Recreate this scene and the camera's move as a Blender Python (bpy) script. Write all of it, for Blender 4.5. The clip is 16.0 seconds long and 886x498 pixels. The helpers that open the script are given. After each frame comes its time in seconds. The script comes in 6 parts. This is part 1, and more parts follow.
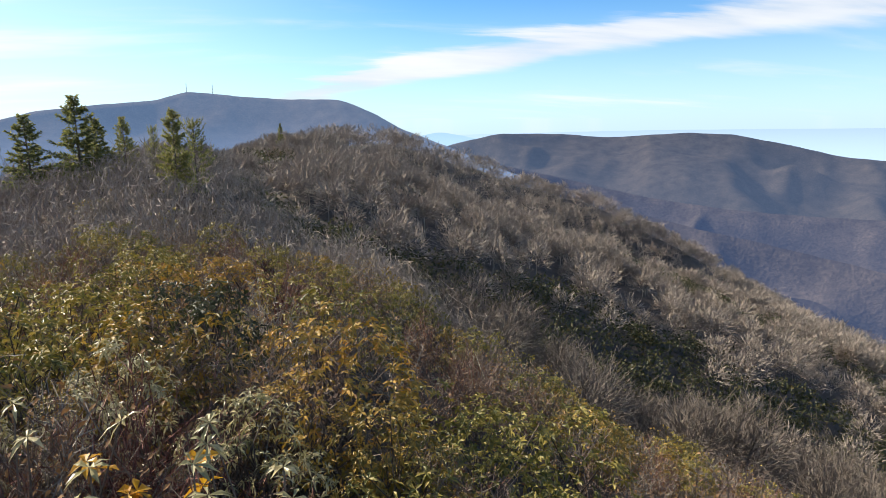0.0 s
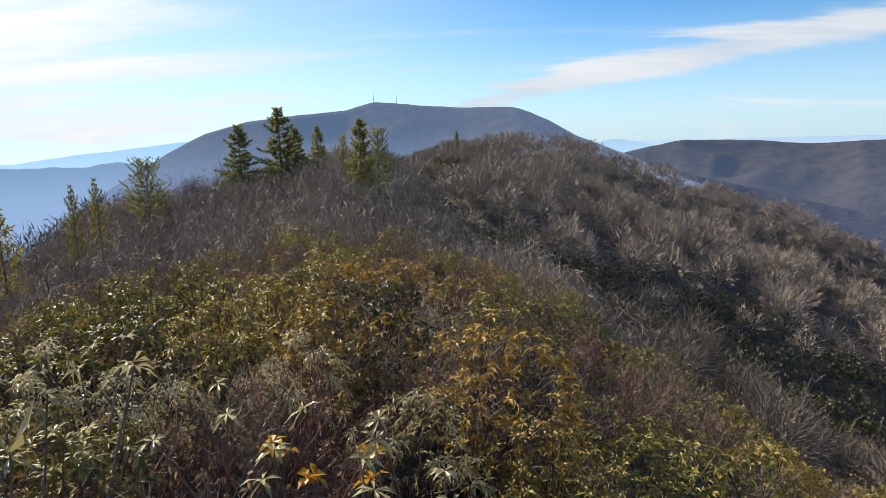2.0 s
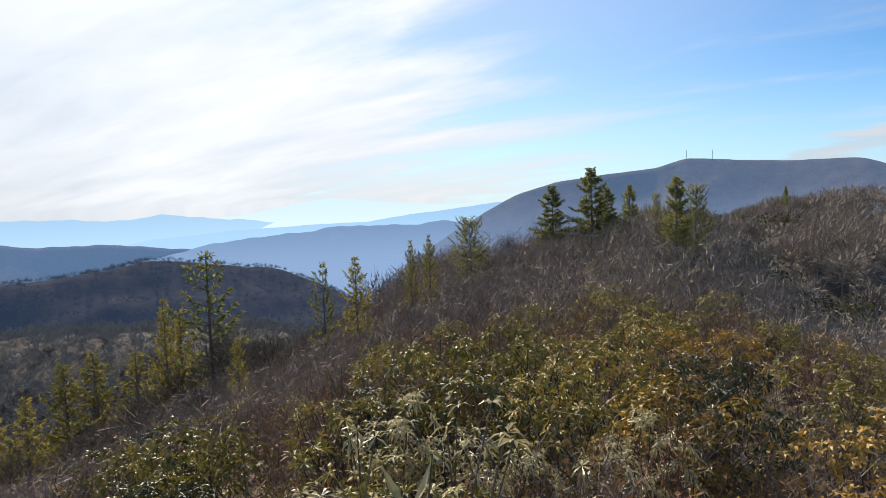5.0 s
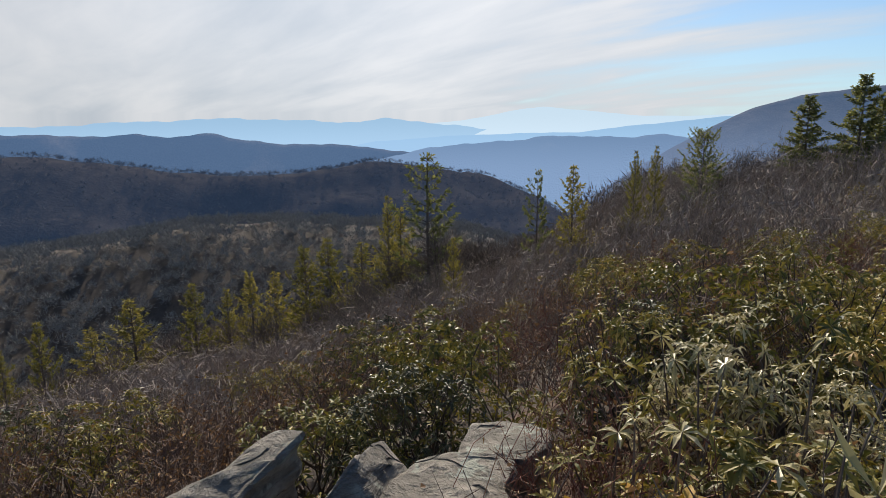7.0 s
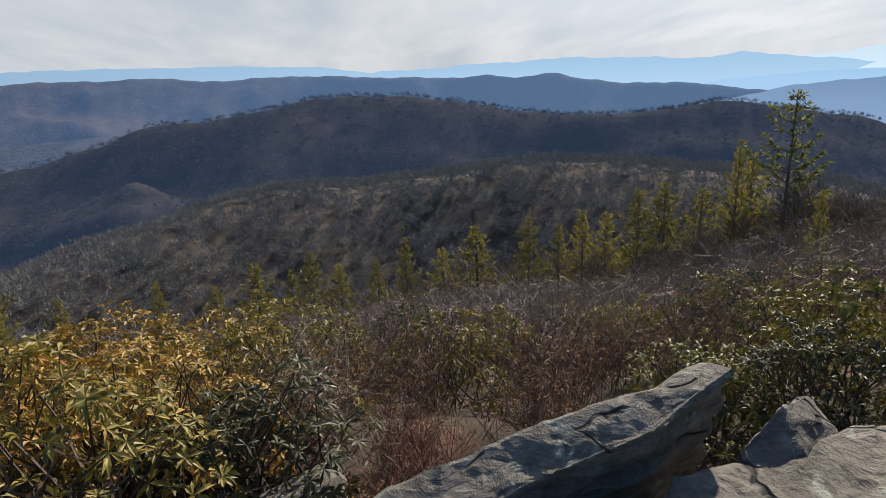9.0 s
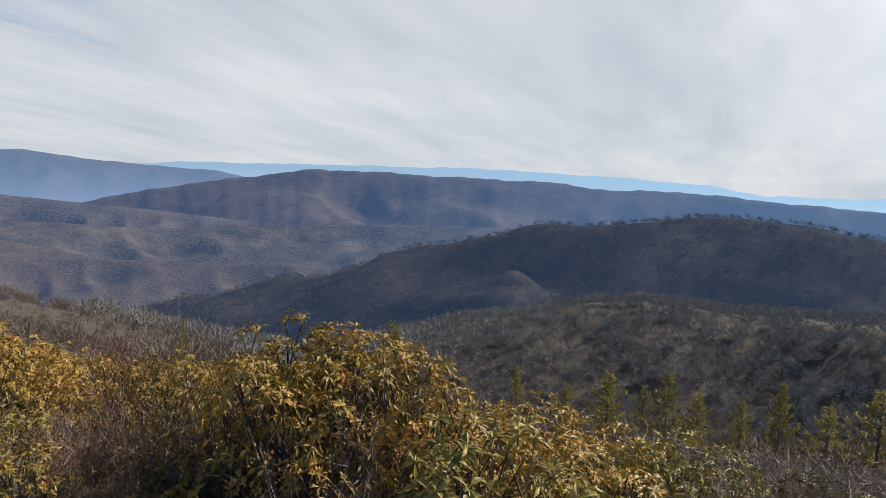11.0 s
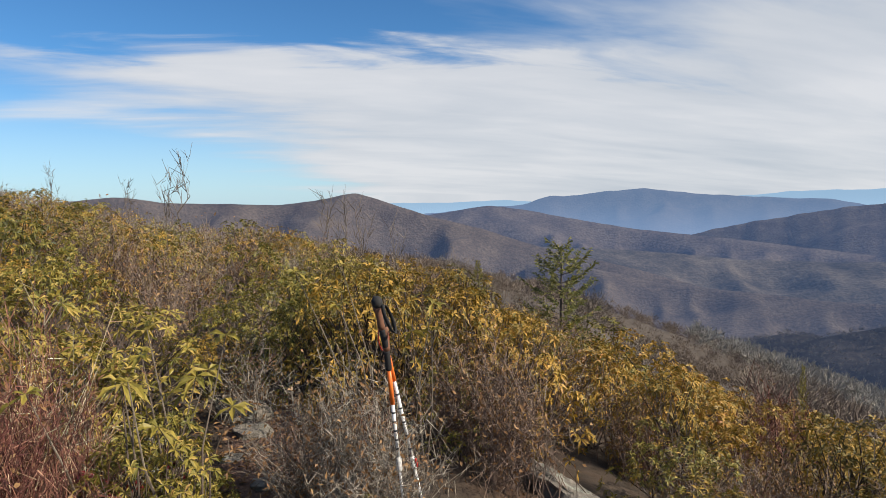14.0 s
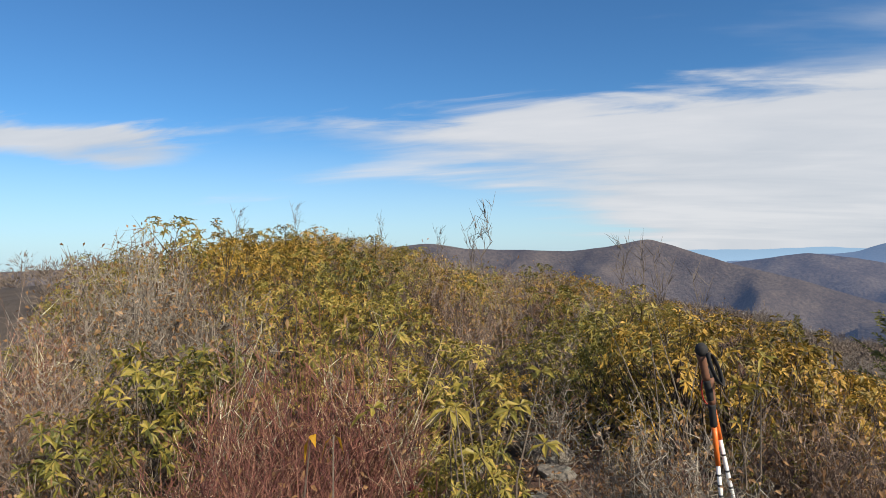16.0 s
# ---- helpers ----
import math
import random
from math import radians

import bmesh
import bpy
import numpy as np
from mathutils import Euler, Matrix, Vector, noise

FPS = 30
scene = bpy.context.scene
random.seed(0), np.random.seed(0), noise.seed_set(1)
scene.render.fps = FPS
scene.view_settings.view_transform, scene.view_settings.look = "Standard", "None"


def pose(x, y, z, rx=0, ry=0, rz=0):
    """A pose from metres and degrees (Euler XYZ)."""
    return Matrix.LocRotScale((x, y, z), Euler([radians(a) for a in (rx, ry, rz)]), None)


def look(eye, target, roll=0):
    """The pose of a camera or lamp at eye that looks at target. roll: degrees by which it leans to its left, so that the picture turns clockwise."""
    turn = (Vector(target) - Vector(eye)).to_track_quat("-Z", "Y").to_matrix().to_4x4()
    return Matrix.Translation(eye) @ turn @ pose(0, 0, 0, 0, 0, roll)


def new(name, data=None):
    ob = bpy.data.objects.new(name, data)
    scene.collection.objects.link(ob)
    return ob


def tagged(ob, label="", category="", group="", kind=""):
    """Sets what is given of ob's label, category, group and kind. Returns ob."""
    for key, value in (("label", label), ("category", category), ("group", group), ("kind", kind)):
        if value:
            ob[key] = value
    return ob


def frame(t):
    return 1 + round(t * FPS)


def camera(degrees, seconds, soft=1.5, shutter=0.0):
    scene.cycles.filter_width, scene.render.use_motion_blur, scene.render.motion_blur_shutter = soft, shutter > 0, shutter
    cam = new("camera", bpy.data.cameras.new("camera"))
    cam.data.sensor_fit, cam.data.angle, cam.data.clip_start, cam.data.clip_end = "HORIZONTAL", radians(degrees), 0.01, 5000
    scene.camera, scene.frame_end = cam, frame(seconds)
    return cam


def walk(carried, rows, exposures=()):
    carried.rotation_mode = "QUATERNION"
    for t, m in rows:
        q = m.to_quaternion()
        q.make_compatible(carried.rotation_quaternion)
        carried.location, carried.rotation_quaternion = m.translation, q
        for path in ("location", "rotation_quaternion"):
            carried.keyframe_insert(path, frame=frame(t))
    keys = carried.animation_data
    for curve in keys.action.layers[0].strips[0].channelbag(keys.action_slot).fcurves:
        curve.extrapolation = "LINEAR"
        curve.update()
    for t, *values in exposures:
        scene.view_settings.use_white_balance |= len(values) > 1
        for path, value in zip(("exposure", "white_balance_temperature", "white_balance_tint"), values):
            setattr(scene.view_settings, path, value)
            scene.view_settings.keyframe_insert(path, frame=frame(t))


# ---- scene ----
# ---- camera and walk ----
cam = camera(69.7, 16.0, soft=0.8)
PATH = [
    (0, pose(0.168, 0.881, 1.658, 78.56, 0, 23.04) @ pose(0, 0, 0, 0, 0, -0.61)),
    (0.5, pose(0.250, 0.873, 1.673, 79.30, 0, 28.55) @ pose(0, 0, 0, 0, 0, 0.09)),
    (1, pose(0.266, 0.860, 1.685, 79.49, 0, 35.73) @ pose(0, 0, 0, 0, 0, -0.83)),
    (1.5, pose(0.218, 0.876, 1.670, 79.59, 0, 39.70) @ pose(0, 0, 0, 0, 0, -0.54)),
    (2, pose(0.163, 0.892, 1.675, 79.38, 0, 38.45) @ pose(0, 0, 0, 0, 0, -1.14)),
    (2.5, pose(0.154, 0.859, 1.687, 80.68, 0, 38.82) @ pose(0, 0, 0, 0, 0, 0.85)),
    (3, pose(0.154, 0.850, 1.691, 80.73, 0, 40.21) @ pose(0, 0, 0, 0, 0, 0.42)),
    (3.5, pose(0.143, 0.853, 1.690, 80.71, 0, 41.00) @ pose(0, 0, 0, 0, 0, 0.52)),
    (4, pose(0.143, 0.850, 1.687, 80.42, 0, 42.00) @ pose(0, 0, 0, 0, 0, 0.20)),
    (4.5, pose(0.145, 0.785, 1.718, 80.88, 0, 49.38) @ pose(0, 0, 0, 0, 0, -2.01)),
    (5, pose(-0.139, 0.808, 1.713, 85.36, 0, 65.33) @ pose(0, 0, 0, 0, 0, -2.14)),
    (5.2, pose(-0.285, 0.829, 1.721, 87.46, 0, 73.43) @ pose(0, 0, 0, 0, 0, -1.92)),
    (7.3, pose(-0.730, 0.436, 1.535, 77.52, 0, 84.27) @ pose(0, 0, 0, 0, 0, -0.47)),
    (7.5, pose(-0.722, 0.386, 1.529, 77.14, 0, 83.29) @ pose(0, 0, 0, 0, 0, 0.67)),
    (8, pose(-0.573, 0.263, 1.583, 75.53, 0, 87.77) @ pose(0, 0, 0, 0, 0, -1.55)),
    (8.2, pose(-0.587, 0.258, 1.566, 75.34, 0, 94.57) @ pose(0, 0, 0, 0, 0, -3.51)),
    (8.5, pose(-0.630, 0.185, 1.548, 74.47, 0, 103.15) @ pose(0, 0, 0, 0, 0, -3.26)),
    (8.6, pose(-0.605, 0.150, 1.511, 74.20, 0, 104.59) @ pose(0, 0, 0, 0, 0, -3.27)),
    (9, pose(-0.594, 0.093, 1.536, 73.28, 0, 113.97) @ pose(0, 0, 0, 0, 0, -2.63)),
    (9.3, pose(-0.591, 0.074, 1.555, 74.00, 0, 119.68) @ pose(0, 0, 0, 0, 0, -2.98)),
    (9.5, pose(-0.595, 0.053, 1.538, 75.68, 0, 122.83) @ pose(0, 0, 0, 0, 0, -2.26)),
    (9.7, pose(-0.617, -0.002, 1.519, 77.26, 0, 125.74) @ pose(0, 0, 0, 0, 0, 0.33)),
    (11.8, pose(0.001, -0.777, 1.677, 83.35, 0, 159.17) @ pose(0, 0, 0, 0, 0, 0.33)),
    (12, pose(-0.015, -0.873, 1.648, 82.67, 0, 162.61) @ pose(0, 0, 0, 0, 0, 0.12)),
    (12.2, pose(0.021, -0.884, 1.663, 82.38, 0, 166.01) @ pose(0, 0, 0, 0, 0, -1.21)),
    (12.5, pose(0.066, -0.843, 1.656, 82.40, 0, 170.43) @ pose(0, 0, 0, 0, 0, -0.39)),
    (13, pose(0.156, -0.818, 1.674, 84.27, 0, 182.78) @ pose(0, 0, 0, 0, 0, -1.33)),
    (13.5, pose(0.264, -0.892, 1.640, 85.10, 0, 191.91) @ pose(0, 0, 0, 0, 0, -1.34)),
    (13.8, pose(0.278, -0.896, 1.630, 85.22, 0, 195.30) @ pose(0, 0, 0, 0, 0, -1.86)),
    (14, pose(0.327, -0.912, 1.634, 85.20, 0, 197.37) @ pose(0, 0, 0, 0, 0, -0.90)),
    (14.5, pose(0.354, -0.884, 1.628, 86.57, 0, 203.57) @ pose(0, 0, 0, 0, 0, -0.94)),
    (15, pose(0.401, -0.885, 1.614, 88.47, 0, 211.46) @ pose(0, 0, 0, 0, 0, -0.31)),
    (15.5, pose(0.441, -0.894, 1.611, 89.30, 0, 217.99) @ pose(0, 0, 0, 0, 0, -1.99)),
    (16, pose(0.441, -0.878, 1.605, 89.76, 0, 223.02) @ pose(0, 0, 0, 0, 0, -0.90)),
]
walk(cam, PATH, exposures=[(0.0, 0.96), (1.0, 0.81), (2.0, 0.72), (4.5, 0.70), (5.2, 0.56), (7.5, 0.30), (9.0, 0.38), (9.7, 0.46), (12.0, 0.46), (16.0, 0.46)])

# ---- world, sun ----
SUN_AZ, SUN_EL = 86.0, 33.0


def heading(az, el=0.0):
    """Unit vector for an azimuth (degrees, to the left of +y) and an elevation."""
    a, e = radians(az), radians(el)
    return Vector((-math.sin(a) * math.cos(e), math.cos(a) * math.cos(e), math.sin(e)))


def math_node(tree, op, a, b=None, clamp=False):
    n = tree.nodes.new("ShaderNodeMath")
    n.operation, n.use_clamp = op, clamp
    for i, v in enumerate((a, b)):
        if v is None:
            continue
        if isinstance(v, (int, float)):
            n.inputs[i].default_value = v
        else:
            tree.links.new(v, n.inputs[i])
    return n.outputs[0]


def ramp(tree, fac, stops):
    n = tree.nodes.new("ShaderNodeValToRGB")
    while len(n.color_ramp.elements) < len(stops):
        n.color_ramp.elements.new(0.5)
    for e, (p, c) in zip(n.color_ramp.elements, stops):
        e.position = p
        e.color = (*c, 1) if len(c) == 3 else c
    tree.links.new(fac, n.inputs[0])
    return n.outputs[0]


def mix_rgb(tree, fac, a, b, kind="MIX"):
    n = tree.nodes.new("ShaderNodeMix")
    n.data_type, n.blend_type = "RGBA", kind
    for sock, v in ((n.inputs[0], fac), (n.inputs[6], a), (n.inputs[7], b)):
        if isinstance(v, (int, float)):
            sock.default_value = v
        elif isinstance(v, tuple):
            sock.default_value = (*v, 1)
        else:
            tree.links.new(v, sock)
    return n.outputs[2]


def noise_tex(tree, vec, scale, detail=4.0, rough=0.55, dist=0.0):
    n = tree.nodes.new("ShaderNodeTexNoise")
    n.inputs["Scale"].default_value = scale
    n.inputs["Detail"].default_value = detail
    n.inputs["Roughness"].default_value = rough
    n.inputs["Distortion"].default_value = dist
    if vec is not None:
        tree.links.new(vec, n.inputs["Vector"])
    return n.outputs["Fac"]


def smooth_step(tree, v, lo, hi):
    n = tree.nodes.new("ShaderNodeMapRange")
    n.interpolation_type = "SMOOTHSTEP"
    n.inputs["From Min"].default_value = lo
    n.inputs["From Max"].default_value = hi
    tree.links.new(v, n.inputs["Value"])
    return n.outputs["Result"]


def build_world():
    w = bpy.data.worlds.new("sky")
    scene.world = w
    w.use_nodes = True
    t = w.node_tree
    t.nodes.clear()
    sky = t.nodes.new("ShaderNodeTexSky")
    sky.sky_type = "NISHITA"
    sky.sun_disc = False
    sky.sun_elevation = radians(SUN_EL)
    sky.sun_rotation = radians(-SUN_AZ)
    sky.altitude = 1200
    sky.air_density, sky.dust_density, sky.ozone_density = 1.0, 0.5, 2.5
    co = t.nodes.new("ShaderNodeTexCoord")
    sep = t.nodes.new("ShaderNodeSeparateXYZ")
    t.links.new(co.outputs["Generated"], sep.inputs[0])
    X, Y, Z = sep.outputs
    up = math_node(t, "MAXIMUM", Z, 0.0)
    den = math_node(t, "ADD", up, 0.16)
    plane = t.nodes.new("ShaderNodeCombineXYZ")
    t.links.new(math_node(t, "DIVIDE", X, den), plane.inputs[0])
    t.links.new(math_node(t, "DIVIDE", Y, den), plane.inputs[1])
    # cirrus streaks on a high sheet
    turn = t.nodes.new("ShaderNodeMapping")
    turn.inputs["Scale"].default_value = (0.5, 1.45, 1)
    spin = t.nodes.new("ShaderNodeMapping")
    spin.inputs["Rotation"].default_value = (0, 0, radians(-32))
    t.links.new(plane.outputs[0], spin.inputs["Vector"])
    t.links.new(spin.outputs[0], turn.inputs["Vector"])
    big = noise_tex(t, turn.outputs[0], 0.8, 6.0, 0.52, 0.4)
    fine = noise_tex(t, turn.outputs[0], 2.4, 6.0, 0.55, 0.4)

    def facing(az):
        d = heading(az)
        return math_node(t, "ADD", math_node(t, "MULTIPLY", X, d.x), math_node(t, "MULTIPLY", Y, d.y))

    veil = smooth_step(t, facing(128), 0.1, 0.95)
    clear = smooth_step(t, facing(250), 0.45, 1.0)
    low = math_node(t, "SUBTRACT", 1.0, smooth_step(t, Z, 0.02, 0.5))
    cover = math_node(t, "ADD", math_node(t, "MULTIPLY", big, 0.78), math_node(t, "MULTIPLY", fine, 0.26))
    cover = math_node(t, "ADD", cover, math_node(t, "MULTIPLY", veil, 0.42))
    cover = math_node(t, "SUBTRACT", cover, math_node(t, "MULTIPLY", clear, 0.08))
    cover = math_node(t, "ADD", cover, math_node(t, "MULTIPLY", low, 0.06))
    px, py = math_node(t, "DIVIDE", X, den), math_node(t, "DIVIDE", Y, den)
    wisp = math_node(t, "MULTIPLY", math_node(t, "SUBTRACT", fine, 0.5), 2.4)
    # the bank beyond the valley, the long streak over the lowland, a small cloud over the ridge
    bank = math_node(t, "SUBTRACT", math_node(t, "MULTIPLY", px, 0.62), math_node(t, "MULTIPLY", py, 0.78))
    bank = smooth_step(t, math_node(t, "ADD", bank, math_node(t, "MULTIPLY", wisp, 0.5)), 2.25, 2.85)
    bank = math_node(t, "MULTIPLY", bank, math_node(t, "SUBTRACT", 1.0, smooth_step(t, px, 1.5, 3.4)))
    slant = math_node(t, "ADD", py, math_node(t, "MULTIPLY", px, 0.25))
    off = math_node(t, "ABSOLUTE", math_node(t, "SUBTRACT", math_node(t, "ADD", slant, math_node(t, "MULTIPLY", wisp, 0.24)), 3.4))
    streak = math_node(t, "SUBTRACT", 1.0, smooth_step(t, off, 0.08, 0.46))
    streak = math_node(t, "MULTIPLY", streak, math_node(t, "SUBTRACT", 1.0, smooth_step(t, px, 0.6, 2.2)))
    off = math_node(t, "ABSOLUTE", math_node(t, "SUBTRACT", math_node(t, "ADD", px, math_node(t, "MULTIPLY", wisp, 0.3)), 3.1))
    small = math_node(t, "SUBTRACT", 1.0, smooth_step(t, off, 0.08, 0.5))
    small = math_node(t, "MULTIPLY", small, math_node(t, "SUBTRACT", 1.0, smooth_step(t, math_node(t, "ABSOLUTE", math_node(t, "ADD", py, 0.95)), 0.25, 0.7)))
    cover = math_node(t, "SUBTRACT", cover, 0.07)
    for extra, much in ((bank, 0.30), (streak, 0.30), (small, 0.36)):
        cover = math_node(t, "ADD", cover, math_node(t, "MULTIPLY", extra, much))
    mask = smooth_step(t, cover, 0.5, 0.78)
    cloud = ramp(t, math_node(t, "ADD", math_node(t, "MULTIPLY", fine, 0.3), math_node(t, "MULTIPLY", big, 0.7)), [(0.36, (0.63, 0.68, 0.75)), (0.5, (0.75, 0.78, 0.83)), (0.62, (0.86, 0.87, 0.90))])
    # brighter towards the sun
    d = heading(SUN_AZ, SUN_EL)
    dot = t.nodes.new("ShaderNodeVectorMath")
    dot.operation = "DOT_PRODUCT"
    t.links.new(co.outputs["Generated"], dot.inputs[0])
    dot.inputs[1].default_value = d
    glow = smooth_step(t, dot.outputs["Value"], 0.72, 1.0)
    gain = math_node(t, "ADD", 0.79, math_node(t, "MULTIPLY", glow, 0.32))
    cl = t.nodes.new("ShaderNodeVectorMath")
    cl.operation = "SCALE"
    t.links.new(cloud, cl.inputs[0])
    t.links.new(gain, cl.inputs["Scale"])
    sk = t.nodes.new("ShaderNodeVectorMath")
    sk.operation = "SCALE"
    t.links.new(sky.outputs[0], sk.inputs[0])
    sk.inputs["Scale"].default_value = 0.078
    tint = mix_rgb(t, 1.0, sk.outputs[0], (0.60, 1.07, 1.41), "MULTIPLY")
    # pale band of haze above the horizon
    band = math_node(t, "SUBTRACT", 1.0, smooth_step(t, Z, -0.02, 0.2))
    tint = mix_rgb(t, math_node(t, "MULTIPLY", band, 0.55), tint, (0.62, 0.74, 0.86))
    # the sky whitens towards the sun
    tint = mix_rgb(t, math_node(t, "MULTIPLY", smooth_step(t, dot.outputs["Value"], 0.45, 1.0), 0.42), tint, (0.80, 0.84, 0.88))
    col = mix_rgb(t, math_node(t, "MULTIPLY", mask, 0.94), tint, cl.outputs[0])
    bg = t.nodes.new("ShaderNodeBackground")
    bg.inputs["Strength"].default_value = 0.8
    t.links.new(col, bg.inputs["Color"])
    out = t.nodes.new("ShaderNodeOutputWorld")
    t.links.new(bg.outputs[0], out.inputs["Surface"])


build_world()
sun_data = bpy.data.lights.new("sun", "SUN")
sun_data.energy, sun_data.angle, sun_data.color = 5.0, radians(0.6), (1.0, 0.90, 0.76)
sun = new("sun", sun_data)
sun.matrix_world = look(heading(SUN_AZ, SUN_EL) * 300, (0, 0, 0))


# ---- materials ----
def material(name):
    m = bpy.data.materials.new(name)
    m.use_nodes = True
    t = m.node_tree
    b = t.nodes["Principled BSDF"]
    b.inputs["Specular IOR Level"].default_value = 0.3
    return m, t, b, t.nodes["Material Output"]


def place_of(t):
    return t.nodes.new("ShaderNodeNewGeometry").outputs["Position"]


def bump(t, b, height, strength, distance):
    n = t.nodes.new("ShaderNodeBump")
    n.inputs["Strength"].default_value = strength
    n.inputs["Distance"].default_value = distance
    t.links.new(height, n.inputs["Height"])
    t.links.new(n.outputs[0], b.inputs["Normal"])


def leaf_material(name, stops, rough=0.52, through_light=0.2, spread=0.35):
    """Leaves: each leaf takes a colour of its own, each plant a shift of its own."""
    m, t, b, out = material(name)
    g = t.nodes.new("ShaderNodeNewGeometry")
    o = t.nodes.new("ShaderNodeObjectInfo")
    f = math_node(t, "MULTIPLY", g.outputs["Random Per Island"], 1.0 - spread)
    f = math_node(t, "ADD", f, math_node(t, "MULTIPLY", o.outputs["Random"], spread))
    c = ramp(t, f, stops)
    grain = noise_tex(t, g.outputs["Position"], 45.0, 3.0)
    c = mix_rgb(t, 0.5, c, ramp(t, grain, [(0.3, (0.55, 0.55, 0.55)), (0.7, (1.0, 1.0, 1.0))]), "MULTIPLY")
    t.links.new(c, b.inputs["Base Color"])
    b.inputs["Roughness"].default_value = rough
    b.inputs["Specular IOR Level"].default_value = 0.35
    tr = t.nodes.new("ShaderNodeBsdfTranslucent")
    t.links.new(c, tr.inputs["Color"])
    mx = t.nodes.new("ShaderNodeMixShader")
    mx.inputs[0].default_value = through_light
    t.links.new(b.outputs[0], mx.inputs[1])
    t.links.new(tr.outputs[0], mx.inputs[2])
    t.links.new(mx.outputs[0], out.inputs["Surface"])
    return m


def bark_material(name, stops, rough=0.85, scale=30.0):
    m, t, b, out = material(name)
    g = t.nodes.new("ShaderNodeNewGeometry")
    o = t.nodes.new("ShaderNodeObjectInfo")
    f = math_node(t, "ADD", math_node(t, "MULTIPLY", g.outputs["Random Per Island"], 0.65), math_node(t, "MULTIPLY", o.outputs["Random"], 0.35))
    c = ramp(t, f, stops)
    n = noise_tex(t, g.outputs["Position"], scale, 4.0)
    c = mix_rgb(t, 0.7, c, ramp(t, n, [(0.3, (0.5, 0.48, 0.46)), (0.65, (1.0, 1.0, 1.0))]), "MULTIPLY")
    t.links.new(c, b.inputs["Base Color"])
    b.inputs["Roughness"].default_value = rough
    return m


RHODO_GREEN = leaf_material("rhododendron_green", [(0.0, (0.040, 0.050, 0.011)), (0.35, (0.146, 0.134, 0.022)), (0.7, (0.315, 0.244, 0.043)), (0.9, (0.437, 0.317, 0.079)), (1.0, (0.356, 0.163, 0.052))])
RHODO_GOLD = leaf_material("rhododendron_gold", [(0.0, (0.063, 0.059, 0.014)), (0.3, (0.188, 0.140, 0.024)), (0.6, (0.376, 0.228, 0.031)), (0.82, (0.493, 0.298, 0.052)), (1.0, (0.359, 0.132, 0.034))])
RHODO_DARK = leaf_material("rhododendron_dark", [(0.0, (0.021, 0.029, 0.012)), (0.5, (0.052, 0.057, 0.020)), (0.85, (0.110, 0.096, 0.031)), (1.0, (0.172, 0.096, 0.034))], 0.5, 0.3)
PALE_LEAF = leaf_material("pale_leaf", [(0.0, (0.155, 0.146, 0.052)), (0.5, (0.404, 0.343, 0.149)), (1.0, (0.580, 0.502, 0.308))], 0.4, 0.25)
YELLOW_LEAF = leaf_material("yellow_leaf", [(0.0, (0.426, 0.208, 0.015)), (0.6, (0.568, 0.312, 0.019)), (1.0, (0.520, 0.151, 0.019))], 0.4, 0.4)
RED_LEAF = leaf_material("red_leaf", [(0.0, (0.095, 0.011, 0.015)), (0.6, (0.208, 0.024, 0.028)), (1.0, (0.284, 0.076, 0.047))], 0.4, 0.3)
DRY_LEAF = leaf_material("dry_leaf", [(0.0, (0.125, 0.062, 0.028)), (0.6, (0.274, 0.150, 0.062)), (1.0, (0.449, 0.299, 0.163))], 0.8, 0.2)
NEEDLE_DARK = leaf_material("needles_dark", [(0.0, (0.062, 0.073, 0.030)), (0.5, (0.175, 0.188, 0.060)), (1.0, (0.400, 0.350, 0.112))], 0.6, 0.5)
NEEDLE_GOLD = leaf_material("needles_gold", [(0.0, (0.112, 0.112, 0.026)), (0.6, (0.280, 0.240, 0.052)), (1.0, (0.503, 0.391, 0.083))], 0.6, 0.4)
TWIG_RED = bark_material("red_twigs", [(0.0, (0.064, 0.024, 0.024)), (0.4, (0.171, 0.063, 0.048)), (0.7, (0.299, 0.156, 0.103)), (0.85, (0.480, 0.382, 0.253)), (1.0, (0.668, 0.691, 0.484))])
TWIG_BROWN = bark_material("brown_twigs", [(0.0, (0.067, 0.045, 0.037)), (0.5, (0.193, 0.133, 0.100)), (0.85, (0.290, 0.233, 0.186)), (1.0, (0.374, 0.347, 0.298))])
TWIG_GREY = bark_material("grey_twigs", [(0.0, (0.080, 0.064, 0.051)), (0.5, (0.216, 0.182, 0.144)), (1.0, (0.464, 0.417, 0.338))])
TREE_BARK = bark_material("tree_bark", [(0.0, (0.065, 0.052, 0.043)), (0.6, (0.138, 0.112, 0.090)), (1.0, (0.215, 0.181, 0.146))], 0.9, 8.0)
STEM_BROWN = bark_material("stem_bark", [(0.0, (0.048, 0.036, 0.028)), (0.6, (0.112, 0.084, 0.064)), (1.0, (0.240, 0.200, 0.152))])
TREE_TWIG = bark_material("tree_twigs", [(0.0, (0.225, 0.185, 0.155)), (0.5, (0.30, 0.25, 0.205)), (1.0, (0.40, 0.34, 0.275))], 0.9, 3.0)


CROWN_TWIG = bark_material("crown_twigs", [(0.0, (0.10, 0.082, 0.068)), (0.5, (0.165, 0.136, 0.11)), (1.0, (0.26, 0.22, 0.175))], 0.9, 3.0)


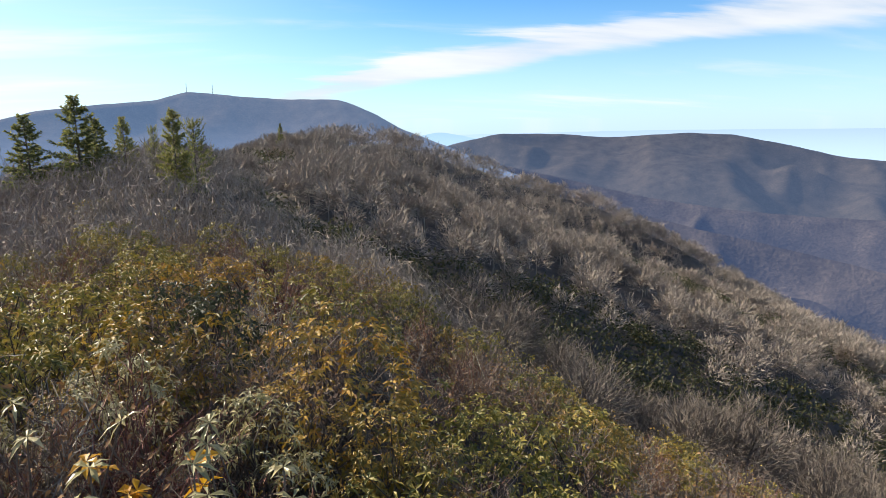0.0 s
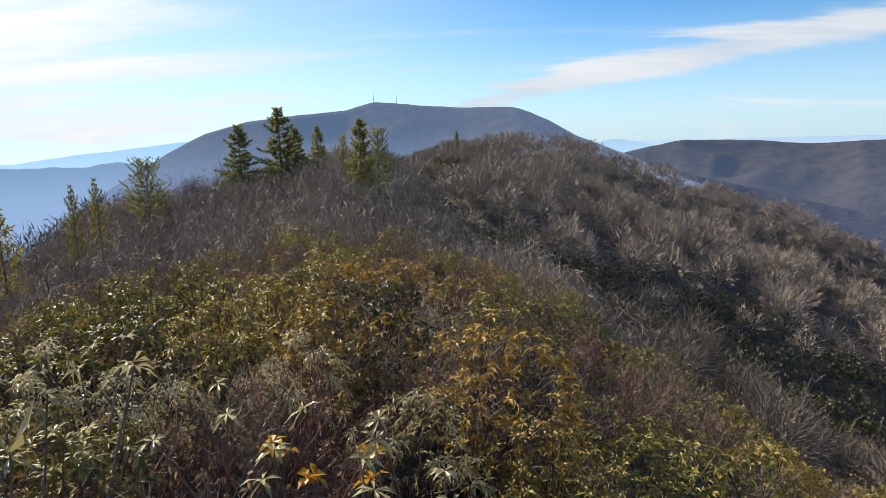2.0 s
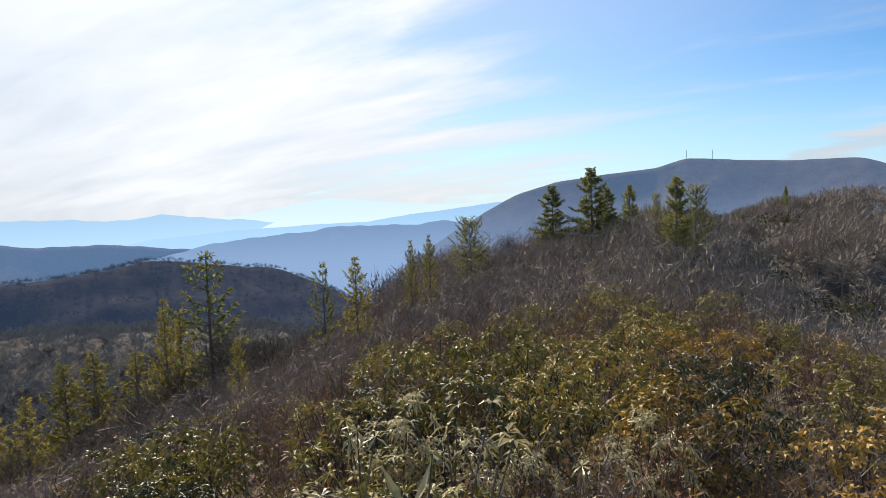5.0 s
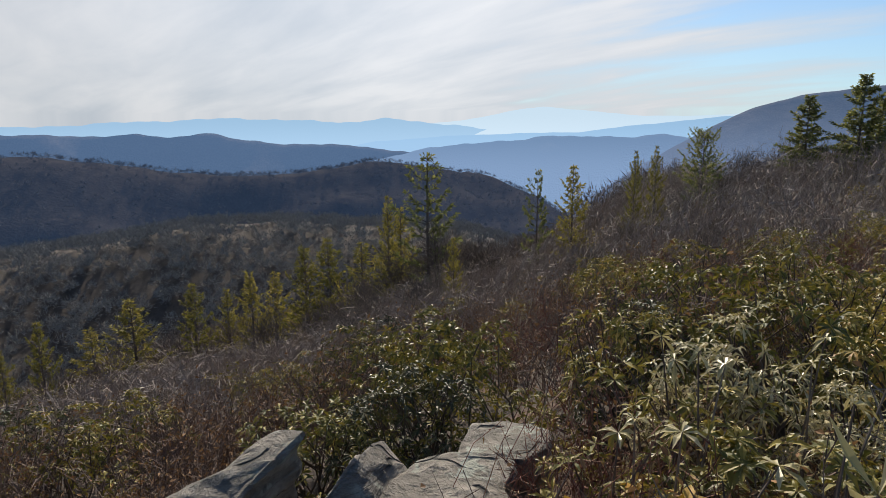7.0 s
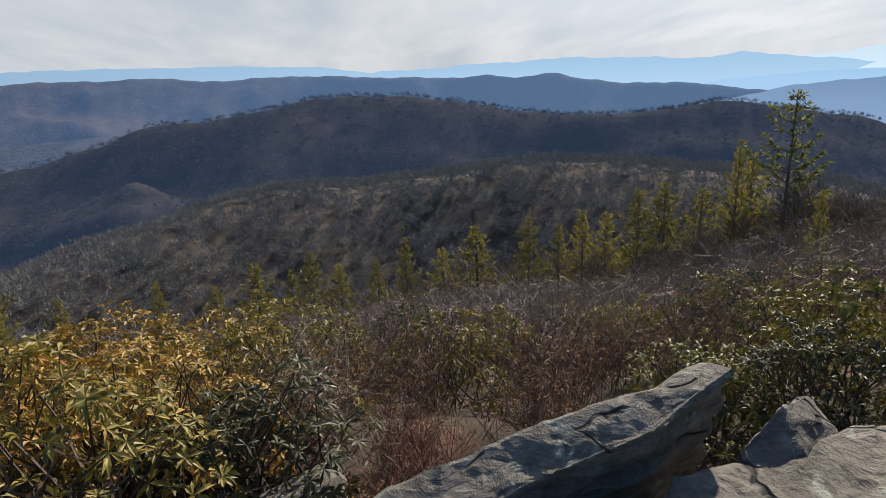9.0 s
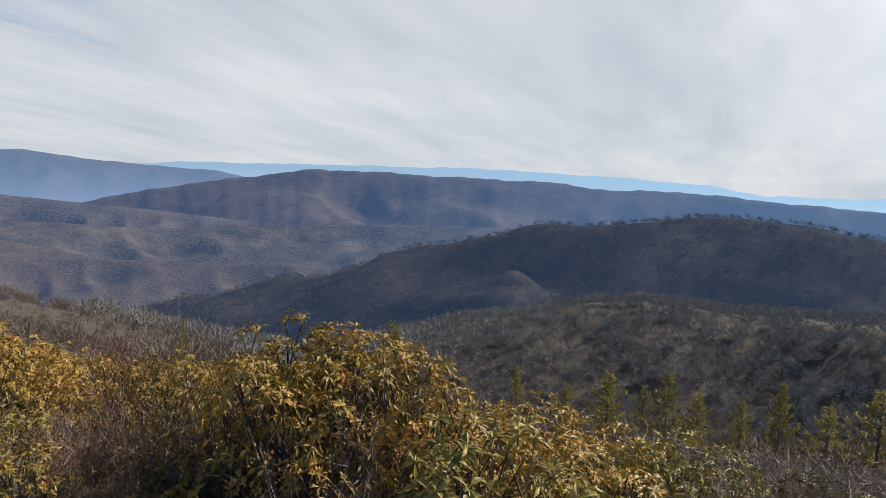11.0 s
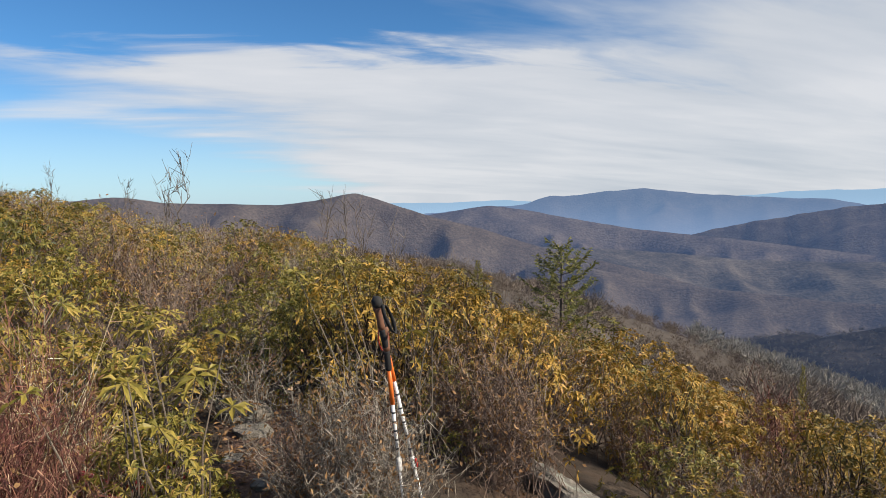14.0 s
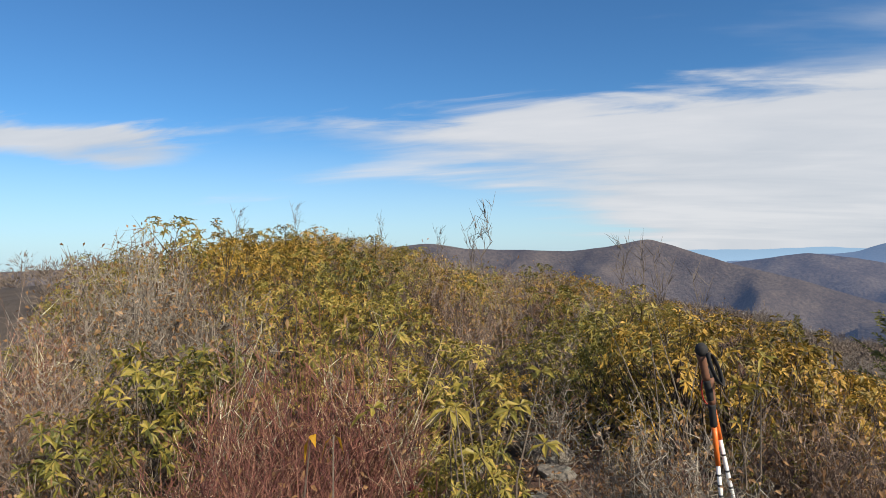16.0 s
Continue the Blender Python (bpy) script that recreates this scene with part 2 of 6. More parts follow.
def ground_material():
    """Leaf litter and soil near by, the brown floor of the winter woods farther off."""
    m, t, b, out = material("ground")
    p = place_of(t)
    a = noise_tex(t, p, 0.05, 5.0)
    d = noise_tex(t, p, 9.0, 6.0, 0.7)
    e = noise_tex(t, p, 0.9, 4.0)
    c = ramp(t, a, [(0.3, (0.030, 0.024, 0.018)), (0.55, (0.055, 0.042, 0.031)), (0.75, (0.085, 0.066, 0.05))])
    c = mix_rgb(t, 0.75, c, ramp(t, d, [(0.25, (0.35, 0.33, 0.3)), (0.7, (1.15, 1.05, 0.95))]), "MULTIPLY")
    c = mix_rgb(t, smooth_step(t, e, 0.5, 0.7), c, (0.085, 0.048, 0.03))
    far = t.nodes.new("ShaderNodeVectorMath")
    far.operation = "LENGTH"
    t.links.new(p, far.inputs[0])
    woods_floor = ramp(t, noise_tex(t, p, 0.4, 5.0, 0.7), [(0.3, (0.05, 0.04, 0.033)), (0.7, (0.095, 0.077, 0.062))])
    c = mix_rgb(t, smooth_step(t, far.outputs["Value"], 35.0, 90.0), c, woods_floor)
    t.links.new(c, b.inputs["Base Color"])
    b.inputs["Roughness"].default_value = 0.95
    bump(t, b, d, 0.8, 0.05)
    return m


def rock_material(name, stops):
    m, t, b, out = material(name)
    p = place_of(t)
    layer = t.nodes.new("ShaderNodeMapping")
    layer.inputs["Rotation"].default_value = (0.25, 0.1, 0.6)
    layer.inputs["Scale"].default_value = (1.2, 1.2, 5.0)
    t.links.new(p, layer.inputs["Vector"])
    band = noise_tex(t, layer.outputs[0], 3.0, 7.0, 0.65, 0.6)
    spot = noise_tex(t, p, 14.0, 6.0, 0.7)
    lichen = noise_tex(t, p, 5.0, 5.0, 0.6, 0.8)
    c = ramp(t, band, stops)
    c = mix_rgb(t, 0.7, c, ramp(t, spot, [(0.3, (0.45, 0.45, 0.45)), (0.62, (1.05, 1.05, 1.05))]), "MULTIPLY")
    c = mix_rgb(t, smooth_step(t, lichen, 0.56, 0.66), c, (0.27, 0.28, 0.23))
    c = mix_rgb(t, smooth_step(t, noise_tex(t, p, 7.0, 5.0), 0.6, 0.72), c, (0.05, 0.05, 0.045))
    # cracks along crooked joints
    warp = t.nodes.new("ShaderNodeTexNoise")
    warp.inputs["Scale"].default_value = 3.5
    t.links.new(p, warp.inputs["Vector"])
    off = t.nodes.new("ShaderNodeVectorMath")
    off.operation = "MULTIPLY_ADD"
    t.links.new(warp.outputs["Color"], off.inputs[0])
    off.inputs[1].default_value = (0.22, 0.22, 0.15)
    t.links.new(p, off.inputs[2])
    cells = t.nodes.new("ShaderNodeTexVoronoi")
    cells.feature = "DISTANCE_TO_EDGE"
    cells.inputs["Scale"].default_value = 0.95
    t.links.new(off.outputs[0], cells.inputs["Vector"])
    crack = math_node(t, "MAXIMUM", smooth_step(t, cells.outputs["Distance"], 0.001, 0.009), smooth_step(t, warp.outputs["Fac"], 0.46, 0.52))
    c = mix_rgb(t, crack, (0.03, 0.028, 0.025), c)
    t.links.new(c, b.inputs["Base Color"])
    b.inputs["Roughness"].default_value = 0.8
    h = math_node(t, "ADD", math_node(t, "MULTIPLY", band, 1.0), math_node(t, "MULTIPLY", spot, 0.35))
    h = math_node(t, "ADD", h, math_node(t, "MULTIPLY", crack, 0.5))
    bump(t, b, h, 1.0, 0.06)
    return m


ROCK = rock_material("rock", [(0.25, (0.070, 0.062, 0.052)), (0.5, (0.205, 0.182, 0.150)), (0.75, (0.36, 0.32, 0.265))])
GROUND = ground_material()


def painted_haze_material(name, low, high, air, amount, sink=0.0, z0=-300.0, z1=0.0, scale=0.02, toward=0.8, mist=0.5):
    """Woods so far off that haze is painted over them as emission: amount is the haze's share, sink the extra near the
    valley floor.
    """
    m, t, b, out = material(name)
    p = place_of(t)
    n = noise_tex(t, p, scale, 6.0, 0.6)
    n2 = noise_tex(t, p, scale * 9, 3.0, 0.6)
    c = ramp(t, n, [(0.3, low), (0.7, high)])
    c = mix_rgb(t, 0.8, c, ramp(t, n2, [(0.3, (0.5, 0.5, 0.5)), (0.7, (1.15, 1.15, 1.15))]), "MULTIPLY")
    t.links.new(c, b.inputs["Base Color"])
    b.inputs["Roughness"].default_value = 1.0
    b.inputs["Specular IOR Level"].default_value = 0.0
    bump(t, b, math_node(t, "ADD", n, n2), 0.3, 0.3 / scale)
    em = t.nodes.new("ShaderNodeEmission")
    # painted mist: the emission turns paler towards the valley floor
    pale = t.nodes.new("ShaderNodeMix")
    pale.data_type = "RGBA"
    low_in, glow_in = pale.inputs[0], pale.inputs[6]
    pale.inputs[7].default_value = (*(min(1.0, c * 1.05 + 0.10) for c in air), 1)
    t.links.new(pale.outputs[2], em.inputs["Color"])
    # painted haze grows stronger and paler towards the sun's side
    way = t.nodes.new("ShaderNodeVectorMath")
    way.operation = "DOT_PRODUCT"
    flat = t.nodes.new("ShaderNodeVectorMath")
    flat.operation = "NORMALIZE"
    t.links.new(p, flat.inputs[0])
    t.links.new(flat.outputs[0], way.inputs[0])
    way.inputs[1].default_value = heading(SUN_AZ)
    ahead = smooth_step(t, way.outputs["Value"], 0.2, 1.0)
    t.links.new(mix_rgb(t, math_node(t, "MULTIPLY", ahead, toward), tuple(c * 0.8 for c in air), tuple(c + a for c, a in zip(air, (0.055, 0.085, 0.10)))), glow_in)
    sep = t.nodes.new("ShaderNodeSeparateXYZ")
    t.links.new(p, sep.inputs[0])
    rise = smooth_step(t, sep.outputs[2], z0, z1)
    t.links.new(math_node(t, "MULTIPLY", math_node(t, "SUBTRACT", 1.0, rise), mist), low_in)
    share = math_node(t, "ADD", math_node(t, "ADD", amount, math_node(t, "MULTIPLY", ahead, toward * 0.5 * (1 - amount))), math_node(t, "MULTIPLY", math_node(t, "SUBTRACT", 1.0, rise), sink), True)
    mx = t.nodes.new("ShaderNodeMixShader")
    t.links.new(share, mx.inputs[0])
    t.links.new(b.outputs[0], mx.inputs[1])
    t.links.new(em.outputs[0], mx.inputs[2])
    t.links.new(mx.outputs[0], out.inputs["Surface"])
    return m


def plain(name, color, rough=0.5, metal=0.0):
    m, t, b, out = material(name)
    n = noise_tex(t, place_of(t), 60.0, 4.0)
    t.links.new(mix_rgb(t, 0.4, color, ramp(t, n, [(0.3, (0.6, 0.6, 0.6)), (0.7, (1, 1, 1))]), "MULTIPLY"), b.inputs["Base Color"])
    b.inputs["Roughness"].default_value = rough
    b.inputs["Metallic"].default_value = metal
    return m


# ---- mesh helpers ----
def mesh_of(name, verts, faces, mat, smooth=False):
    """One mesh from vertices and faces; faces may be a list of tuples or arrays of equal-sided faces."""
    verts = np.asarray(verts, np.float32).reshape(-1, 3)
    if isinstance(faces, np.ndarray):
        groups = [faces]
    elif len(faces) and isinstance(faces[0], np.ndarray):
        groups = faces
    else:
        groups = [np.array([q]) for q in faces] if len({len(q) for q in faces}) > 1 else [np.array(faces)]
    loops = np.concatenate([np.asarray(g, np.int32).ravel() for g in groups])
    sizes = np.concatenate([np.full(len(g), np.shape(g)[1], np.int32) for g in groups])
    starts = np.concatenate([[0], np.cumsum(sizes)[:-1]]).astype(np.int32)
    me = bpy.data.meshes.new(name)
    me.vertices.add(len(verts))
    me.vertices.foreach_set("co", verts.ravel())
    me.loops.add(len(loops))
    me.loops.foreach_set("vertex_index", loops)
    me.polygons.add(len(sizes))
    me.polygons.foreach_set("loop_start", starts)
    me.polygons.foreach_set("use_smooth", np.full(len(sizes), smooth))
    me.materials.append(mat)
    me.update(calc_edges=True)
    return me


def part(name, me, parent=None, label=""):
    ob = new(name, me)
    if parent is not None:
        ob.parent = parent
    if label:
        ob["label"] = label
    return ob


class Sheet:
    """Gathers many small pieces of mesh into one."""

    def __init__(self):
        self.v, self.f, self.n = [], [], 0

    def add(self, verts, faces):
        verts = np.asarray(verts, float).reshape(-1, 3)
        self.v.append(verts)
        self.f.extend([np.array([q]) + self.n for q in faces])
        self.n += len(verts)

    def many(self, verts, faces):
        """verts: (count, k, 3); faces: index tuples into each group of k."""
        c, k, _ = verts.shape
        base = self.n + np.arange(c) * k
        for q in faces:
            self.f.append(base[:, None] + np.array(q))
        self.v.append(verts.reshape(-1, 3))
        self.n += c * k

    def mesh(self, name, mat, smooth=False):
        return mesh_of(name, np.concatenate(self.v), self.f, mat, smooth)


def unit(a):
    return a / np.maximum(np.linalg.norm(a, axis=-1, keepdims=True), 1e-9)


def tubes(sheet, a, b, ra, rb, sides=3):
    """Tapered tubes from the points a to the points b."""
    a, b = np.atleast_2d(a), np.atleast_2d(b)
    d = unit(b - a)
    ref = np.where(np.abs(d[:, 2:3]) < 0.9, np.array([[0, 0, 1.0]]), np.array([[1.0, 0, 0]]))
    u = unit(np.cross(d, ref))
    w = np.cross(d, u)
    ra, rb = np.broadcast_to(ra, len(a)), np.broadcast_to(rb, len(a))
    ring = []
    for p, r in ((a, ra), (b, rb)):
        for k in range(sides):
            t = 2 * math.pi * k / sides
            ring.append(p + (u * math.cos(t) + w * math.sin(t)) * r[:, None])
    faces = [(k, (k + 1) % sides, sides + (k + 1) % sides, sides + k) for k in range(sides)]
    sheet.many(np.stack(ring, 1), faces)


def blades(sheet, base, along, across, length, width, droop=0.25, fold=0.25):
    """Leaves with a folded midrib: pointed, widest past the middle, bending down."""
    n = unit(np.cross(across, along))
    n = np.where(n[:, 2:3] < 0, -n, n)
    L, W = np.broadcast_to(length, len(base))[:, None], np.broadcast_to(width, len(base))[:, None]
    down = np.array([[0, 0, -1.0]])
    mid = base + along * L * 0.55 + down * L * droop * 0.3
    tip = base + along * L * 0.97 + down * L * droop
    side = across * W * 0.5
    lift = n * W * fold
    v = np.stack([base, mid + side + lift, mid, mid - side + lift, tip], 1)
    sheet.many(v, [(0, 1, 2), (1, 4, 2), (0, 2, 3), (2, 4, 3)])


# ---- the lie of the land ----
EYE = 1.64
AZ = [-30, 5, 18, 30, 45, 62, 80, 100, 125, 150, 175, 190, 200, 215, 235, 248, 258, 268, 330]
REACH = [2.0, 5.0, 10.0, 20.0, 40.0, 80.0]
NEAR = [
    (-0.8, -2.8, -6.0, -12.0, -23.0, -42.0),
    (-0.5, -1.8, -3.9, -8.4, -18.8, -33.0),
    (-0.3, -1.2, -2.7, -5.8, -13.2, -24.0),
    (-0.1, -0.7, -1.6, -3.3, -7.0, -13.0),
    (0.0, -0.45, -1.3, -2.1, -0.9, -3.5),
    (0.05, -0.3, -1.5, -3.0, -2.8, -9.0),
    (0.0, -0.85, -2.4, -5.2, -9.4, -19.0),
    (-0.1, -1.3, -3.4, -7.0, -14.0, -27.0),
    (-0.2, -1.2, -3.4, -7.4, -15.4, -32.0),
    (-0.2, -0.8, -3.0, -7.0, -15.0, -31.0),
    (-0.15, -0.6, -1.9, -5.0, -11.0, -22.0),
    (-0.1, -0.35, -1.2, -3.0, -6.0, -12.0),
    (0.0, -0.1, -0.4, -1.3, -3.4, -9.0),
    (0.0, 0.0, 0.0, -0.3, -0.6, -4.0),
    (0.0, 0.05, 0.5, 1.0, 1.9, 0.5),
    (0.0, 0.1, 0.65, 0.4, -3.0, -13.0),
    (-0.05, -0.15, -0.4, -2.2, -8.0, -19.0),
    (-0.1, -0.5, -1.6, -4.8, -12.0, -25.0),
    (-0.4, -1.6, -4.0, -9.0, -18.0, -36.0),
]
NEAR_TABLE = np.array(NEAR)
NEAR_TABLE = np.vstack([NEAR_TABLE, NEAR_TABLE[:1]])
AZ_KNOTS = np.array(AZ + [330.0 + 0.01])
AZ_KNOTS[-1] = 330.0


def crest(points):
    """A crest line from (azimuth, metres, elevation) triples."""
    return np.array([tuple(Vector((0, 0, EYE)) + Vector((heading(a).x * d, heading(a).y * d, d * math.tan(radians(e))))) for a, d, e in points])


# crest lines of the wooded ridges near by: azimuth, distance, elevation of the tree tops
SPUR = [(44, 75, -3.2), (39, 120, -1.6), (35.5, 180, -0.3), (30, 215, -0.6), (27, 232, -1.0), (22, 248, -2.4), (17, 256, -4.3), (12, 260, -6.1), (7.2, 258, -8.4), (2.4, 246, -10.9), (-2.3, 234, -13.6), (-6.6, 222, -15.1), (-10.6, 212, -16.3), (-17, 200, -18.2), (-24, 190, -20.5)]
RIB = [(37.5, 92, -2.9), (34, 112, -2.2), (30.7, 128, -2.6), (25.5, 134, -4.9), (20.8, 136, -7.2), (13.2, 134, -10.2), (6.3, 129, -13.4), (0.6, 123, -15.8), (-6.5, 115, -18.7), (-13.9, 105, -22.9), (-22, 96, -27.5)]
DARK_HILL = [(72, 900, -10.5), (77.7, 830, -8.4), (80.2, 800, -7.2), (82.7, 780, -6.2), (86.7, 740, -5.0), (91, 720, -4.5), (97, 700, -4.8), (102, 690, -4.6), (107, 685, -4.3), (110.5, 680, -3.6), (113.5, 675, -3.1), (117.2, 670, -2.4), (121, 670, -2.4), (125.3, 670, -2.7), (130.8, 675, -3.5), (137, 690, -4.4), (141.6, 705, -5.4), (146.5, 730, -6.6), (153, 765, -8.1), (159.4, 800, -9.1), (166.5, 840, -10.7), (172.8, 880, -13.2)]
DARK_SPUR = [(140, 560, -6.9), (145.5, 575, -8.9), (147.6, 585, -9.9), (153, 615, -11.7), (159.4, 655, -13.5), (166.5, 715, -16.1), (171, 760, -18.0)]
DARK_RIB = [(138.5, 650, -5.4), (147, 690, -8.0), (152, 715, -9.4), (158, 755, -11.0), (165, 810, -13.0), (172, 860, -15.2)]
MID_HILL = [(84, 250, -9.8), (92, 265, -9.3), (99, 280, -8.8), (110, 290, -8.7), (116, 290, -9.2), (123, 285, -9.9), (130, 275, -10.6), (135, 265, -11.3), (138, 258, -11.7), (141, 250, -12.6), (145, 242, -13.7), (149, 234, -15.0), (155, 226, -18.0)]
BROWN_HILL = [(213, 90, -2.8), (206, 120, -3.9), (200.7, 135, -5.0), (194, 142, -6.8), (189, 147, -7.9), (184.8, 150, -9.2), (180, 155, -11.0), (176, 158, -12.5), (172.8, 160, -14.4), (167, 165, -17.0)]
BACK_HILL = [(247, 105, 0.5), (250, 110, 0.3), (253.2, 120, -0.2), (255.8, 128, -0.8), (258, 135, -1.3), (263, 140, -2.4), (275, 150, -5.0)]
RIDGES = [
    (crest(SPUR), 0.58, 12.0),
    (crest(RIB), 0.42, 5.0),
    (crest(DARK_HILL), 0.46, 40.0),
    (crest(DARK_SPUR), 0.66, 6.0),
    (crest(DARK_RIB), 0.66, 6.0),
    (crest(MID_HILL), 0.40, 26.0),
    (crest(BROWN_HILL), 0.42, 16.0),
    (crest(BACK_HILL), 0.42, 14.0),
]
RIB_AZ, RIB_R = [p[0] for p in RIB[::-1]], [p[1] for p in RIB[::-1]]
# the shoulder below the summit where the steep side breaks off into the shaded hollow: azimuth, metres, depth
SHOULDER = np.array([(-30, 60, 15.0), (-20, 59, 15.0), (-10, 57, 15.0), (-2, 55, 15.0), (5, 52, 14.0), (13, 46, 12.0), (20, 39, 9.5), (27, 34, 8.0), (33, 33, 6.0), (38, 37, 3.0), (43, 46, 0.0)])


def wave(x, y, size, seed=0.0):
    """Smooth rolling noise in -1..1 from a few crossing waves."""
    u, v = x / size, y / size
    s = np.sin(u * 1.7 + 1.3 * np.sin(v * 1.1 + seed) + seed * 3.1) + np.sin(v * 1.9 + 1.2 * np.sin(u * 1.3 + 2 * seed) + seed * 1.7)
    s += 0.6 * np.sin(u * 3.1 - v * 2.3 + 1.1 * np.sin(u * 2.1 + seed)) + 0.6 * np.sin(u * 2.2 + v * 3.7 + seed * 5.0)
    return s / 3.2


def lattice(x, y, seed=0):
    """Smooth value noise in -1..1 on a unit lattice."""
    i, j = np.floor(x).astype(np.int64), np.floor(y).astype(np.int64)
    u, v = x - i, y - j
    u, v = u * u * u * (u * (u * 6 - 15) + 10), v * v * v * (v * (v * 6 - 15) + 10)

    def h(a, b):
        k = (a * 374761393 + b * 668265263 + seed * 974634777) & 0x7FFFFFFF
        k = ((k ^ (k >> 13)) * 1274126177) & 0x7FFFFFFF
        return ((k ^ (k >> 16)) & 0xFFFF) / 32767.5 - 1.0

    top = h(i, j) * (1 - u) + h(i + 1, j) * u
    low = h(i, j + 1) * (1 - u) + h(i + 1, j + 1) * u
    return top * (1 - v) + low * v


def spurs(x, y, seed=0):
    """Spurs and hollows at two sizes, rounded on top, in about -1..1."""
    a = 1 - 2.2 * np.sqrt(lattice(x, y, seed) ** 2 + 0.012)
    b = 1 - 2.2 * np.sqrt(lattice(x * 2.3 + 5.2, y * 2.1 + 1.7, seed + 1) ** 2 + 0.02)
    return 0.72 * a + 0.28 * b


def ridge_height(x, y, line, slope, round_top):
    best = np.full(x.shape, -1e9)
    for a, b in zip(line[:-1], line[1:]):
        d = b[:2] - a[:2]
        s = np.clip(((x - a[0]) * d[0] + (y - a[1]) * d[1]) / (d @ d), 0, 1)
        away = np.hypot(x - a[0] - s * d[0], y - a[1] - s * d[1])
        fall = slope * (np.sqrt(away**2 + round_top**2) - round_top)
        best = np.maximum(best, a[2] + s * (b[2] - a[2]) - fall)
    return best


def near_height(x, y):
    r = np.maximum(np.hypot(x, y), 1e-6)
    az = (np.degrees(np.arctan2(-x, y)) + 30) % 360 - 30
    k = np.clip(np.searchsorted(AZ_KNOTS, az, side="right") - 1, 0, len(AZ_KNOTS) - 2)
    w = np.clip((az - AZ_KNOTS[k]) / np.maximum(AZ_KNOTS[k + 1] - AZ_KNOTS[k], 1e-6), 0, 1)
    w = w * w * (3 - 2 * w)
    lr, knots = np.log(np.clip(r, 0.5, 80)), np.log(np.array([0.5] + REACH))
    j = np.clip(np.searchsorted(knots, lr, side="right") - 1, 0, len(knots) - 2)
    s = np.clip((lr - knots[j]) / (knots[j + 1] - knots[j]), 0, 1)
    tab = np.hstack([np.zeros((len(NEAR_TABLE), 1)), NEAR_TABLE])

    def row(i):
        return tab[i, j] * (1 - s) + tab[i, j + 1] * s

    z = row(k) * (1 - w) + row(k + 1) * w
    far = np.maximum(r - 80, 0)
    steep = np.clip((-z) / 80, 0.12, 0.5)
    return z - steep * far


def ground_height(x, y):
    x, y = np.asarray(x, float), np.asarray(y, float)
    r = np.hypot(x, y)
    z = near_height(x, y)
    side = (np.degrees(np.arctan2(-x, y)) + 30) % 360 - 30
    past = np.maximum(r - np.interp(side, SHOULDER[:, 0], SHOULDER[:, 1]) + 2.5 * wave(x, y, 9, 7.0), 0)
    z = z - np.interp(side, SHOULDER[:, 0], SHOULDER[:, 2], right=0.0) * (1 - np.exp(-past / 9.0))
    if not (r > 45).any():
        return z + np.clip((r - 2) / 10, 0, 1) * 0.12 * wave(x, y, 2.3, 4.0)
    hills = np.full(x.shape, -1e9)
    for line, slope, top in RIDGES:
        hills = np.maximum(hills, ridge_height(x, y, line, slope, top))
    rough = np.clip((r - 60) / 200, 0, 1)
    hills = hills - 5.0 + rough * (4.0 * wave(x, y, 55, 1.0) + 1.2 * wave(x, y, 17, 2.0))
    deep = np.clip((r - 345) / 120, 0, 1) * np.clip((-42 - hills) / 45, 0, 1) * np.clip((176 - side) / 12, 0, 1)
    hills = hills + deep * 24 * spurs((x + 0.5 * y) / 210, (y - 0.4 * x) / 330, 3)
    k = 4.0 + 0.02 * r
    blend = np.clip(0.5 + 0.5 * (hills - z) / k, 0, 1)
    both = z * (1 - blend) + hills * blend + k * blend * (1 - blend)
    z = np.where(r > 45, both, z)
    z = np.maximum(z, -560 + 12 * wave(x, y, 160, 3.0))
    z = z + np.clip((r - 2) / 10, 0, 1) * 0.12 * wave(x, y, 2.3, 4.0)
    return z


def ground_at(x, y):
    return float(ground_height(np.array([x]), np.array([y]))[0])


def polar(az, r):
    d = heading(az)
    return d.x * r, d.y * r


def build_ground():
    az = np.radians(np.concatenate([np.arange(-30, 265, 0.75), np.arange(265, 330, 2.5)]))
    r = np.concatenate([np.geomspace(0.25, 60, 105), np.geomspace(62, 1100, 120), np.geomspace(1200, 4800, 12)])
    A, R = np.meshgrid(az, r)
    x, y = -np.sin(A) * R, np.cos(A) * R
    z = ground_height(x, y)
    v = np.stack([x, y, z], -1).reshape(-1, 3)
    n, rows = len(az), len(r)
    i = np.arange(n)
    j = (i + 1) % n
    f = []
    for k in range(rows - 1):
        f.append(np.stack([k * n + i, k * n + j, (k + 1) * n + j, (k + 1) * n + i], 1))
    f = np.concatenate(f)
    # the dark hill across the hollow, beyond reach, is a sheet of its own with bluish haze painted in
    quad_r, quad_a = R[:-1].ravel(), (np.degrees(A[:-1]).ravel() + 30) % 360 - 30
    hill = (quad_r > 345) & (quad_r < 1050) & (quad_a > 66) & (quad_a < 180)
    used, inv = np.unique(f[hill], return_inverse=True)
    tagged(new("backdrop_hill", mesh_of("backdrop_hill", v[used], inv.reshape(-1, 4), M_HILL, True)), "dark wooded hill across the hollow, bluish haze painted on", "hill", kind="structure")
    v = np.vstack([v, [[0, 0, ground_at(0, 0)]]])
    f = [f[~hill], np.stack([np.full(n, len(v) - 1), j, i], 1)]
    ob = new("ground", mesh_of("ground", v, f, GROUND, True))
    return tagged(ob, "brown leaf litter and soil of a mountain ridge in winter", "ground", kind="structure")



# ---- distant ridges ----


